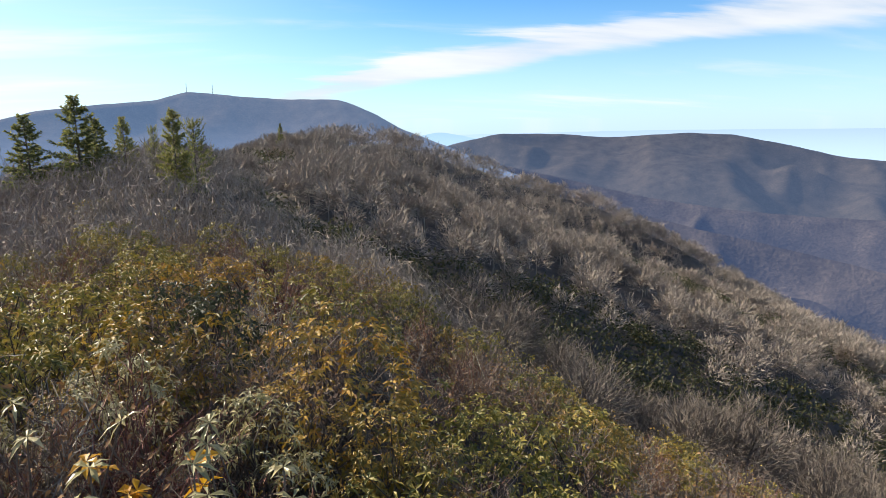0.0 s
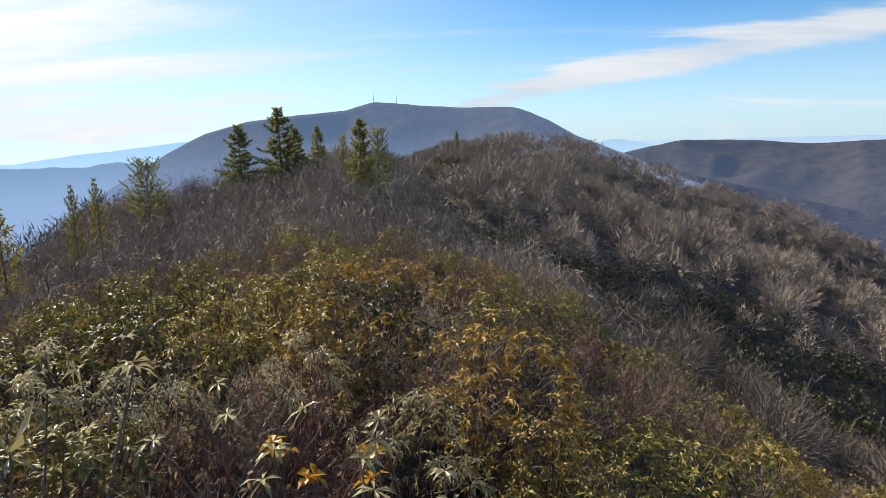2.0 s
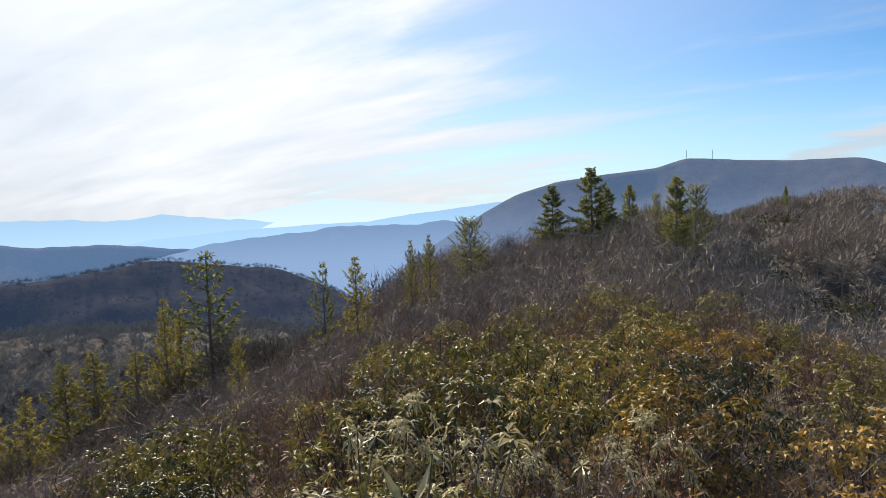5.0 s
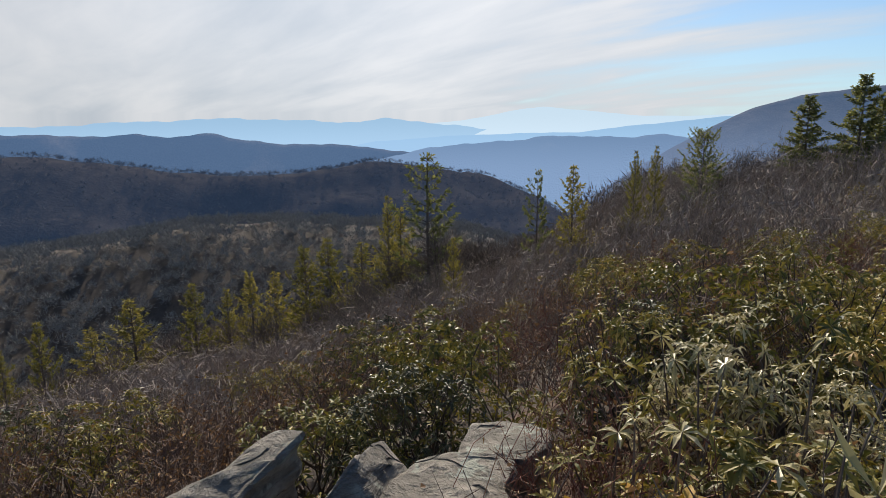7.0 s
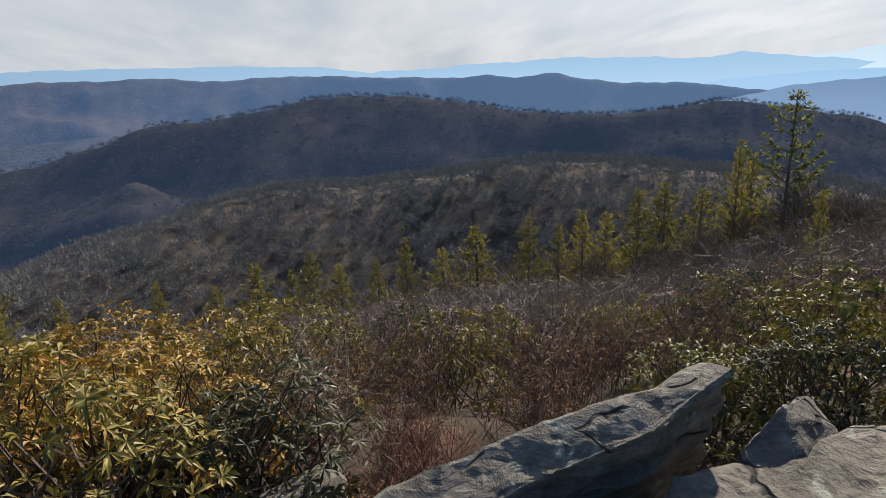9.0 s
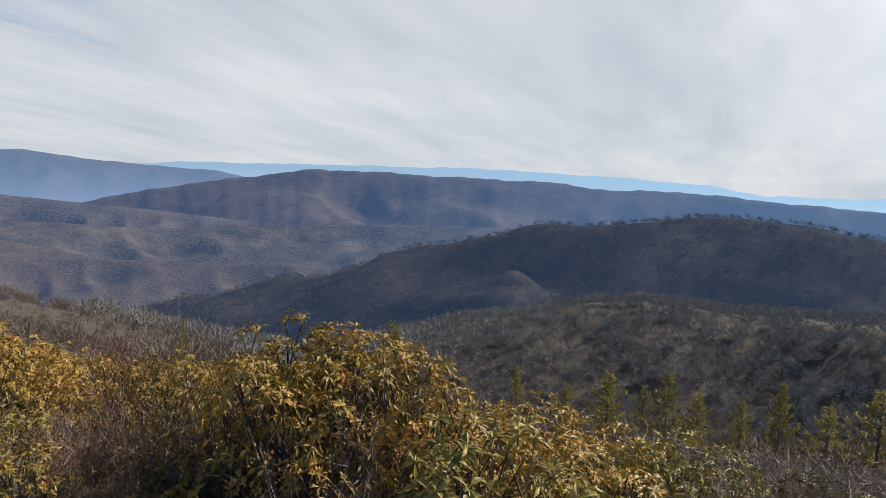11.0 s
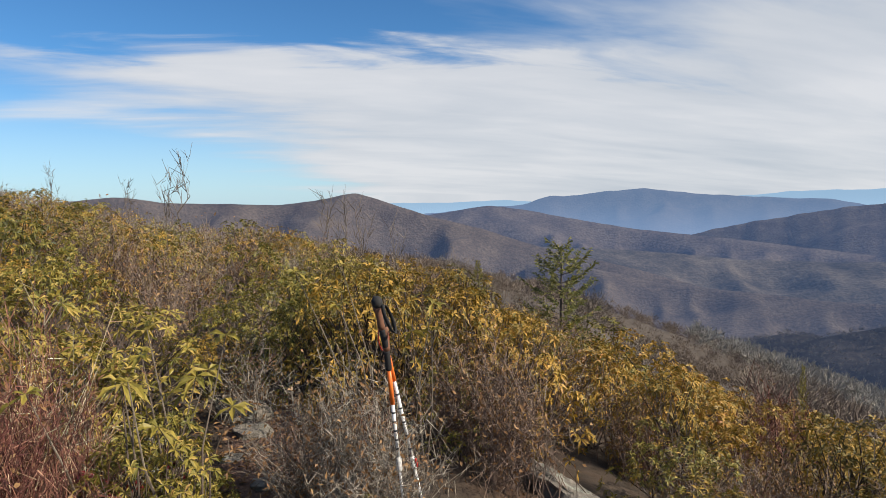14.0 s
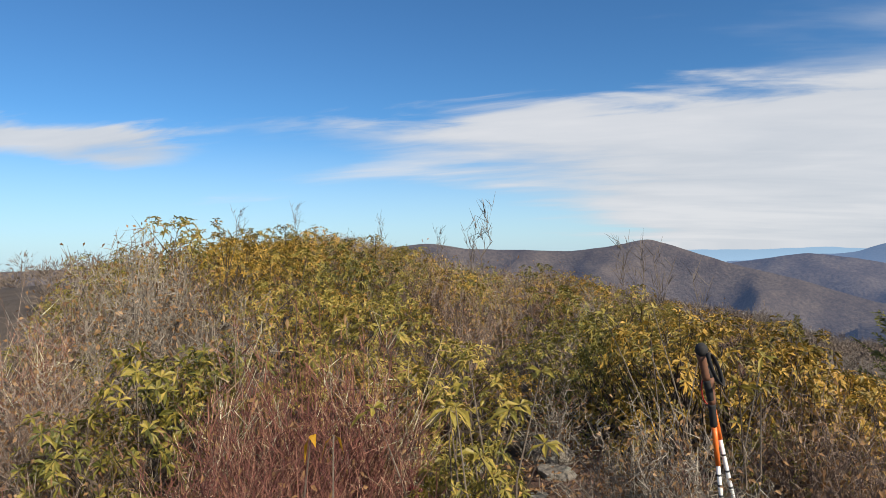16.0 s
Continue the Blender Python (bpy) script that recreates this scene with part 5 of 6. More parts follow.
def woods():
    """Leafless woods on the ridges, too many to count."""
    def bunch(sheet, x, y, z, h, wide, n, size):
        """Round crowns of many small sprays of twigs that fan outwards and up, each on a trunk."""
        base = np.stack([x, y, z], 1)
        c = len(x)
        k = np.repeat(np.arange(c), n)
        H = h[k]
        d = rand_dirs(c * n, 0.3)
        d[:, 2] = np.abs(d[:, 2]) - 0.2
        turn = R.uniform(0, 6.28, c)[k]
        lump = 1 + 0.16 * np.sin(5 * d[:, 0] + 3 * d[:, 1] + turn) + 0.12 * np.sin(7 * d[:, 1] - 4 * d[:, 2] + turn)
        shell = R.uniform(0.55, 0.97, c * n) * lump
        foot = base[k] + np.stack([0 * H, 0 * H, 0.42 * H], 1) + d * np.stack([wide[k], wide[k], 0.56 * H], 1) * shell[:, None]
        face = unit(d + R.normal(0, 0.55, (c * n, 3)))
        along = unit(np.cross(face, rand_dirs(c * n)) * 0.6 + d * 0.9 + np.array([[0, 0, 0.3]]))
        side = unit(np.cross(along, face)) * (size[k] * R.uniform(0.045, 0.11, c * n))[:, None]
        top = foot + along * (size[k] * R.uniform(0.7, 1.5, c * n))[:, None]
        sheet.many(np.stack([foot - side, foot + side, top], 1), [(0, 1, 2)])
        t = np.array([[0.8, 0.6, 0]]) * (h * 0.016)[:, None]
        sheet.many(np.stack([base - t, base + t, base + np.stack([0 * h, 0 * h, h * 0.6], 1)], 1), [(0, 1, 2)])

    zones = [(62, 180, -27, 58, 1300, 330, 6.4, 0.75), (180, 335, -27, 46, 1700, 130, 7.4, 1.1), (48, 150, 56, 172, 1200, 150, 5.2, 0.65), (150, 345, 68, 176, 7500, 52, 5.6, 1.25), (345, 960, 68, 178, 8500, 26, 5.0, 2.0), (85, 215, 164, 211, 1500, 90, 3.6, 0.5), (215, 480, 174, 216, 1300, 40, 7.5, 1.3), (62, 220, 246, 278, 350, 90, 6.0, 0.9)]
    for r0, r1, a0, a1, n, wedges, tall, size in zones:
        s = Sheet()
        az = np.radians(R.uniform(a0, a1, n))
        r = np.sqrt(R.uniform(r0**2, r1**2, n))
        x, y = -np.sin(az) * r, np.cos(az) * r
        z = ground_height(x, y)
        h = tall * R.uniform(0.6, 1.15, n)
        a = np.degrees(az)
        h = np.where((a > 33) & (a < 62) & (r < 190), h * np.clip(1.0 - 0.045 * (a - 33), 0.5, 1), h)
        # the two shaded hollows on the steep side carry dark evergreens instead, which deepen the shade
        edge, rib = np.interp(a, SHOULDER[:, 0], SHOULDER[:, 1]), np.interp(a, RIB_AZ, RIB_R)
        wob = 8 * wave(x, y, 11, 3.0)
        hollow = (a < 39) & (((r > edge + 4) & (r < edge + 40 + wob)) | ((r > rib + 9) & (r < rib + 38 + wob)))
        keep = (~hollow | (R.uniform(size=n) < 0.06)) & seen_from_summit(x, y, z + h) | (R.uniform(size=n) < 0.12)
        x, y, z, h, r = x[keep], y[keep], z[keep], h[keep], r[keep]
        # trees on the hills across the hollow take the twigs with painted haze
        twig = HAZED_FAR_TWIG if r0 > 340 else HAZED_MID_TWIG if r0 > 140 and a0 > 60 else BROWN_WOODS if a0 > 50 else TREE_TWIG
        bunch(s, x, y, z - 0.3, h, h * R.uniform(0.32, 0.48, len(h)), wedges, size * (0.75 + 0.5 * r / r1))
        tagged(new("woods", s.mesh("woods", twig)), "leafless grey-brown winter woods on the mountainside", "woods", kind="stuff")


woods()


def gully_shade_thicket():
    """Dark evergreen thickets in the hollows below the summit's steep side, put there to deepen their shade."""
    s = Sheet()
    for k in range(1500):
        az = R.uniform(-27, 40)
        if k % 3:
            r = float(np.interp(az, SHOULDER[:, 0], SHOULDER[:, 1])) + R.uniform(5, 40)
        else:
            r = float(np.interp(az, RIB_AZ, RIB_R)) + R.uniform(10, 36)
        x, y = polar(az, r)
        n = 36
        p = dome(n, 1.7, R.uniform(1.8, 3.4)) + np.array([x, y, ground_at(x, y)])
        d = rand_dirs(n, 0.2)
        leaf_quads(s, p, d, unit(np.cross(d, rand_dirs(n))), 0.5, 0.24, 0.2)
    tagged(new("thicket", s.mesh("thicket", RHODO_DARK)), "dark evergreen thicket that deepens the hollow's shade", "thicket", kind="stuff")


gully_shade_thicket()


# ---- conifers ----
def conifer_parts(mat, height=5.0, spread=1.3, whorl=0.28, dense=1.0, clear=0.12, droop=0.1, cone=0.8):
    """A spruce or pine: tapered trunk, whorls of boughs, needle sprays along each bough."""
    trunk, needles = Sheet(), Sheet()
    p = np.array([[0, 0, -0.2], [R.normal(0, 0.03), R.normal(0, 0.03), height * 0.5], [0, 0, height * 0.99]])
    t = height * 0.016
    tubes(trunk, p[:2], p[1:], np.array([t, t * 0.6]), np.array([t * 0.6, t * 0.12]), 7)
    z = height * clear
    while z < height * 0.97:
        s = (z - height * clear) / (height * (1 - clear))
        reach = spread * ((1 - s) ** cone * (0.6 + 0.4 * min(1.0, s * 6)) + 0.04) * R.uniform(0.65, 1.35)
        n = max(3, int(R.integers(4, 7) * dense))
        for k in range(n):
            a = 6.283 * k / n + R.uniform(-0.4, 0.4)
            L = reach * R.uniform(0.6, 1.1)
            rise = (0.25 + 0.6 * s - droop) * L
            q0 = np.array([0, 0, z + R.normal(0, 0.05)])
            q1 = q0 + np.array([math.cos(a) * L * 0.6, math.sin(a) * L * 0.6, rise * 0.35])
            q2 = q0 + np.array([math.cos(a) * L, math.sin(a) * L, rise])
            tubes(trunk, np.stack([q0, q1]), np.stack([q1, q2]), np.array([t * 0.22, t * 0.14]), np.array([t * 0.14, t * 0.05]), 3)
            m = int(max(10, 62 * L * dense))
            f = R.uniform(0.25, 1.05, (m, 1))
            b = np.where(f < 0.6, q0 + (q1 - q0) * f / 0.6, q1 + (q2 - q1) * (f - 0.6) / 0.4)
            d = unit(np.array([[math.cos(a), math.sin(a), 0.15]]) * 0.7 + R.normal(0, 0.45, (m, 3)) + np.array([[0, 0, 0.15]]))
            length = height * 0.034 * R.uniform(0.6, 1.5, m)
            leaf_quads(needles, b, d, unit(np.cross(d, rand_dirs(m))), length, length * 0.3, 0.12)
        z += whorl * R.uniform(0.7, 1.3) * (1 - 0.45 * s)
    return [("trunk", trunk.mesh("trunk", TREE_BARK)), ("needles", needles.mesh("needles", mat))]


SPRUCE = [conifer_parts(NEEDLE_DARK, 5.0, 1.4, 0.25, 1.3, 0.04, 0.25, 0.8) for _ in range(3)]
SQUAT = [conifer_parts(NEEDLE_DARK, 3.0, 1.35, 0.2, 1.3, 0.05, 0.1, 0.6)]
PINE = [conifer_parts(NEEDLE_GOLD, 5.0, 1.35, 0.36, 1.0, 0.06, 0.0, 0.95) for _ in range(3)]
TALL_PINE = [conifer_parts(NEEDLE_DARK, 8.0, 2.3, 0.7, 0.7, 0.15, 0.0, 0.75)]
GREY_PINE = [conifer_parts(NEEDLE_DARK, 4.5, 1.5, 0.28, 0.95, 0.1, -0.1, 0.5)]


def conifer(shapes, size, az, r, el, wide, label):
    """A conifer whose tip stands at that elevation."""
    x, y = polar(az, r)
    z = ground_at(x, y) - 0.1
    h = max(1.0, EYE + r * math.tan(radians(el)) - z)
    k = h / size
    m = Matrix.Translation((x, y, z)) @ Matrix.Rotation(R.uniform(0, 6.28), 4, "Z") @ Matrix.Diagonal((k * wide, k * wide, k, 1))
    t = thing("conifer", shapes[int(R.integers(len(shapes)))], m, label, "conifer tree")
    return t


DARK_LABEL = "dark green spruce standing above the leafless scrub"
for az, r, el, wide in ((51.2, 37, 2.2, 1.1), (50.0, 38, 0.5, 1.3), (54.6, 38, 0.8, 1.15), (48.1, 38, 0.6, 0.95), (44.2, 31, 1.3, 0.8), (36.8, 150, -0.1, 0.6)):
    conifer(SPRUCE, 5.0, az, r, el, wide, DARK_LABEL)
for az, r, el, wide in ((61.7, 31, -1.8, 0.8), (42.7, 32, 0.3, 0.6), (45.9, 36, -0.2, 0.4)):
    conifer(SQUAT, 3.0, az, r, el, wide, "squat dark spruce with a broad rounded crown")
for az, r, el, wide in ((66.8, 27, -3.5, 0.55), (65.2, 28, -3.1, 0.6), (71.9, 30, -4.8, 0.85), (82.3, 30, -11.1, 0.7), (88.4, 45, -7.1, 0.6)):
    conifer(PINE, 5.0, az, r, el, wide, "young pine with light yellow-green needles")
conifer(TALL_PINE, 8.0, 84.8, 43, -3.5, 0.95, "tall sparse pine with layered boughs on a dark trunk")
conifer(TALL_PINE, 8.0, 75.0, 36, -5.0, 0.6, "thin dark pine with a small tufted top")
for az, r, el, wide in ((150.7, 62, -13.3, 0.7), (146.4, 66, -16.7, 0.7), (139.1, 60, -16.7, 0.55), (130.9, 62, -16.3, 0.95), (127.8, 70, -17.2, 0.7), (125.9, 62, -16.0, 0.85), (123.4, 62, -17.4, 0.8), (117.2, 60, -15.5, 0.6), (113.8, 75, -16.4, 0.9), (110.6, 64, -14.7, 0.9), (105.7, 62, -14.0, 0.75), (103.0, 70, -14.6, 0.8), (100.9, 60, -13.3, 0.8), (98.8, 62, -13.4, 0.8), (96.1, 58, -11.5, 0.8), (94.0, 58, -10.9, 0.75), (91.0, 60, -11.2, 0.9), (87.4, 55, -8.2, 0.6), (134.5, 66, -17.9, 0.7), (120.0, 74, -17.0, 0.7)):
    conifer(PINE, 5.0, az, r, el, wide * R.uniform(1.15, 1.5), "yellow-green pine on the slope below the ledge")
conifer(GREY_PINE, 4.5, 187.2, 32, -4.1, 1.25, "dull grey-green pine with a ragged crown")
conifer(PINE, 5.0, 194.4, 30, -5.6, 0.9, "bright golden yellow young pine")
conifer(PINE, 5.0, 168.5, 29, -13.2, 0.35, "young yellow-green pine below the scrub")
conifer(PINE, 5.0, 150.2, 34, -13.6, 0.4, "slender yellow-green young pine")

# ---- single bare trees that stand out ----
SNAG = [bare_tree_parts(5.0, 0.7, 7, 46, 0.05, 0.05) for _ in range(2)]
for az, r, el in ((218.9, 21, 3.5), (219.8, 21, 2.4), (205.7, 16, 0.0), (204.3, 16, -0.6), (234.9, 26, 3.6), (227.7, 24, 2.6), (239.2, 22, 3.1), (207.2, 18, 0.2), (201.5, 14, -2.2), (222.5, 24, 1.4)):
    x, y = polar(az, r)
    z = ground_at(x, y) - 0.05
    k = max(0.2, (EYE + r * math.tan(radians(el)) - z) / 4.6)
    m = Matrix.Translation((x, y, z)) @ Matrix.Rotation(R.uniform(0, 6.28), 4, "Z") @ Matrix.Diagonal((k * 0.8, k * 0.8, k, 1))
    thing("sapling", SNAG[int(R.integers(2))], m, "thin leafless sapling rising above the bushes", "sapling", "leafless saplings")
OLD = [bare_tree_parts(11.0, 3.2, 14, 120, 0.32, 0.08)]
for az, r, k in ((8.9, 225, 1.0), (7.2, 228, 0.8), (12.5, 235, 0.7), (21.5, 232, 0.6)):
    x, y = polar(az, r)
    m = Matrix.Translation((x, y, ground_at(x, y) - 0.3)) @ Matrix.Rotation(az, 4, "Z") @ Matrix.Diagonal((k, k, k, 1))
    thing("old_tree", OLD[0], m, "old dark leafless tree with crooked limbs", "tree")

# ---- rock ledges ----
def rock(name, outline, base, label, rough=0.05, seed=0, rounds=4, bevel=0.05, under=0.0):
    """A block of bedrock: an outline with its own top heights, sides down into the soil, worn edges."""
    bm = bmesh.new()
    top = [bm.verts.new(p) for p in outline]
    bm.faces.new(top)
    got = bmesh.ops.extrude_face_region(bm, geom=bm.faces[:])
    for v in got["geom"]:
        if isinstance(v, bmesh.types.BMVert):
            v.co.z = base
            v.co.x -= 0.8 * under
            v.co.y -= 0.6 * under
    bmesh.ops.recalc_face_normals(bm, faces=bm.faces[:])
    edges = [e for e in bm.edges if max(v.co.z for v in e.verts) > base + 0.01]
    bmesh.ops.bevel(bm, geom=edges, offset=bevel, segments=2, profile=0.6, affect="EDGES", clamp_overlap=True)
    bmesh.ops.triangulate(bm, faces=bm.faces[:])
    for _ in range(rounds):
        long = [e for e in bm.edges if e.calc_length() > 0.05]
        if not long:
            break
        bmesh.ops.subdivide_edges(bm, edges=long, cuts=1)
        bmesh.ops.triangulate(bm, faces=[f for f in bm.faces if len(f.verts) > 3])
    bm.normal_update()
    moves = []
    for v in bm.verts:
        p = v.co * 3.0 + Vector((seed * 7.3, 0, 0))
        n = 0.8 * noise.noise(p) + 0.6 * noise.noise(p * 2.7) + 0.35 * noise.noise(p * 6.1) + 0.25 * noise.noise(p * 13.0)
        strata = 0.8 * math.sin((v.co.z * 3 + v.co.x * 0.7 - v.co.y * 0.5) * 14 + 3 * noise.noise(p * 0.6))
        moves.append(v.normal * rough * (n + strata * (1 - abs(v.normal.z))))
    for v, d in zip(bm.verts, moves):
        v.co += d
    bm.normal_update()
    me = bpy.data.meshes.new(name)
    bm.to_mesh(me)
    bm.free()
    me.materials.append(ROCK)
    return tagged(new(name, me), label, "rock")


rock("boulder", [(-3.06, 0.2, 0.34), (-2.93, 0.1, 0.3), (-2.7, -0.05, 0.23), (-2.47, -0.36, 0.13), (-2.15, -0.72, 0.03), (-1.9, -0.95, -0.03), (-2.05, -1.12, 0.0), (-2.34, -0.84, 0.1), (-2.66, -0.44, 0.22), (-2.9, -0.06, 0.3), (-3.1, 0.08, 0.33)], -0.75, "long grey weathered ledge of rock with a dark undercut face", 0.02, 1, 6, 0.025, 0.3)
rock("boulder", [(-3.34, 0.5, 0.13), (-3.08, 0.38, 0.2), (-2.88, 0.24, 0.09), (-2.78, 0.3, 0.01), (-2.96, 0.5, 0.04), (-3.22, 0.62, 0.06)], -0.5, "small slanted grey rock beside the ledge", 0.016, 2, 5, 0.02)
rock("rock_slab", [(-2.5, 0.0, 0.05), (-2.72, 0.02, 0.05), (-2.86, 0.23, 0.06), (-3.05, 0.45, 0.06), (-3.26, 0.66, 0.07), (-3.30, 0.80, 0.07), (-3.2, 1.08, 0.07), (-3.0, 0.99, 0.06), (-2.84, 1.04, 0.05), (-2.3, 0.97, 0.05), (-1.6, 0.9, 0.05), (-1.2, 0.5, 0.04), (-1.5, 0.1, 0.04), (-2.0, 0.0, 0.05)], -0.6, "flat grey bedrock slab with cracks and lichen", 0.016, 3, 6, 0.03)
rock("rock_slab", [(-3.26, 0.83, 0.07), (-3.38, 0.86, 0.08), (-3.56, 0.94, 0.08), (-3.60, 1.12, 0.06), (-3.48, 1.32, 0.05), (-3.30, 1.26, 0.06), (-3.18, 1.12, 0.08)], -0.6, "flat grey bedrock step at the end of the ledge", 0.014, 7, 5, 0.025)
rock("rock_slab", [(-1.1, 0.85, 0.03), (-1.2, -0.9, 0.02), (-0.2, -1.3, 0.03), (0.9, -1.4, 0.02), (1.2, -0.3, 0.03), (0.9, 1.1, 0.02), (0.0, 1.5, 0.03)], -0.5, "worn grey summit slab flush with the soil", 0.015, 4, 5, 0.04)
rock("boulder", [(1.3, -5.2, -0.26), (1.05, -5.1, -0.22), (0.75, -4.85, -0.27), (0.35, -4.6, -0.36), (0.25, -4.8, -0.4), (0.7, -5.15, -0.32), (1.1, -5.4, -0.28)], -0.8, "rounded pale grey rock half buried under the bushes", 0.03, 5, 5, 0.06)
rock("boulder", [(-2.15, -1.75, -0.44), (-2.45, -1.62, -0.42), (-2.85, -1.5, -0.42), (-3.0, -1.65, -0.46), (-2.6, -1.85, -0.45), (-2.25, -1.9, -0.46)], -0.9, "low mossy grey stone among the bushes", 0.03, 6, 5, 0.04)
for n, (x, y, s) in enumerate([(2.35, -3.95, 0.1), (2.9, -4.6, 0.14), (3.15, -4.9, 0.2), (2.05, -3.75, 0.07), (3.6, -6.1, 0.16), (1.75, -3.3, 0.06), (2.75, -4.2, 0.07), (3.0, -3.9, 0.09), (-2.62, 0.0, 0.06), (-2.75, 0.12, 0.05), (-2.45, -0.15, 0.07), (3.45, -4.35, 0.12)]):
    z = ground_at(x, y)
    ring = [(x + s * math.cos(a) * R.uniform(0.7, 1.2), y + s * math.sin(a) * R.uniform(0.7, 1.2), z + s * R.uniform(0.35, 0.6)) for a in np.arange(0, 6.2, 0.9)]
    tagged(rock("stone", ring, z - 0.1, "small rough grey stone on the trail", s * 0.18, 10 + n, 3, s * 0.25), group="stones on the trail")


# ---- the trail ----
def soil_material():
    m, t, b, out = material("soil")
    p = place_of(t)
    a, d = noise_tex(t, p, 2.2, 5.0), noise_tex(t, p, 26.0, 6.0, 0.7)
    c = ramp(t, a, [(0.3, (0.10, 0.06, 0.045)), (0.6, (0.19, 0.115, 0.08)), (0.8, (0.27, 0.19, 0.14))])
    c = mix_rgb(t, 0.7, c, ramp(t, d, [(0.3, (0.45, 0.42, 0.4)), (0.7, (1.15, 1.1, 1.05))]), "MULTIPLY")
    t.links.new(c, b.inputs["Base Color"])
    b.inputs["Roughness"].default_value = 0.95
    bump(t, b, math_node(t, "ADD", a, d), 0.9, 0.03)
    return m


def build_trail():
    pts = [Vector(p) for p in TRAIL]
    V, rows = [], 0
    for a, b in zip(pts[:-1], pts[1:]):
        for k in range(12):
            c = a + (b - a) * (k / 12)
            side = Vector((-(b - a).y, (b - a).x)).normalized()
            for j in range(9):
                s = (j - 4) / 4
                w = 0.42 + 0.07 * math.sin(rows * 0.9) + 0.05 * math.sin(rows * 2.3 + j)
                q = c + side * (s * w)
                V.append((q.x, q.y, ground_at(q.x, q.y) + 0.03 - 0.045 * s * s + 0.012 * noise.noise((q.x * 5, q.y * 5, 0))))
            rows += 1
    F = [(r * 9 + j, r * 9 + j + 1, (r + 1) * 9 + j + 1, (r + 1) * 9 + j) for r in range(rows - 1) for j in range(8)]
    tagged(new("trail", mesh_of("trail", V, F, soil_material(), True)), "narrow footpath of reddish brown soil", "trail", kind="structure")


build_trail()


def litter():
    s = Sheet()
    n = 7500
    spots = []
    while len(spots) < n:
        if R.uniform() < 0.45:
            i = int(R.integers(len(TRAIL) - 1))
            f = R.uniform()
            x, y = np.array(TRAIL[i]) * (1 - f) + np.array(TRAIL[i + 1]) * f + R.normal(0, 0.35, 2)
        elif R.uniform() < 0.6:
            x, y = R.uniform(-3.4, -1.5), R.uniform(-2.3, 0.6)
        else:
            a, r = R.uniform(0, 6.28), R.uniform(1.6, 5.5)
            x, y = r * math.cos(a), r * math.sin(a)
        spots.append((x, y))
    p = np.array(spots)
    z = ground_height(p[:, 0], p[:, 1]) + R.uniform(0.015, 0.05, n)
    d = unit(np.concatenate([R.normal(0, 1, (n, 2)), R.normal(0, 0.25, (n, 1))], 1))
    blades(s, np.column_stack([p, z]), d, unit(np.cross(d, np.array([[0, 0, 1.0]])) + R.normal(0, 0.3, (n, 3))), R.uniform(0.03, 0.07, n), R.uniform(0.018, 0.035, n), 0.1, 0.3)
    tagged(new("leaf_litter", s.mesh("leaf_litter", DRY_LEAF)), "dry brown fallen leaves on soil and rock", "leaf litter", kind="stuff")


litter()


# ---- dry grass between the ledges ----
GRASS = leaf_material("dry_grass", [(0.0, (0.258, 0.112, 0.034)), (0.6, (0.430, 0.232, 0.077)), (1.0, (0.533, 0.387, 0.189))], 0.7, 0.3)
for x, y, k in ((-2.72, 0.12, 1.0), (-2.82, 0.2, 0.8), (-2.6, 0.02, 0.7), (-2.4, -0.05, 0.6)):
    s = Sheet()
    n = 70
    d = unit(R.normal(0, 0.45, (n, 3)) + np.array([[0, 0, 0.9]]))
    base = np.stack([R.normal(0, 0.05, n), R.normal(0, 0.05, n), np.zeros(n)], 1)
    blades(s, base, d, unit(np.cross(d, rand_dirs(n))), 0.17 * k * R.uniform(0.5, 1.2, n), 0.006, 0.35, 0.2)
    tuft = new("grass_tuft", s.mesh("grass_tuft", GRASS))
    tuft.location = (x, y, ground_at(x, y) + 0.01)
    tagged(tuft, "tuft of dry orange-brown grass between the rocks", "grass", "grass tufts by the ledge")

# ---- leafy shoots close to the eye ----
def shoot(x, y, z, mat, leaves, length, width, droop, label, rosettes=1, wide=0.1, stem_mat=None):
    """A few leafy twig ends on bare stems that rise from the ground."""
    root = new("leafy_shoot")
    g = ground_at(x, y)
    root.location = (x, y, g)
    top = z - g
    for k in range(rosettes):
        s, l = Sheet(), Sheet()
        tip = np.array([[R.normal(0, wide), R.normal(0, wide), top + R.normal(0, wide * 0.5)]])
        mid = tip * np.array([[0.4, 0.4, 0.55]]) + R.normal(0, 0.04, (1, 3))
        foot = np.array([[R.normal(0, 0.05), R.normal(0, 0.05), -0.03]])
        tubes(s, np.concatenate([foot, mid]), np.concatenate([mid, tip]), np.array([0.006, 0.0045]), np.array([0.0045, 0.0025]), 5)
        whorls(l, tip, leaves, length, width, droop)
        stem = part("stem", s.mesh("stem", stem_mat or STEM_BROWN), root)
        part("leaf_rosette", l.mesh("leaf_rosette", mat), stem)
    return tagged(root, label, "leafy shoot", "leafy shoots among the bushes")


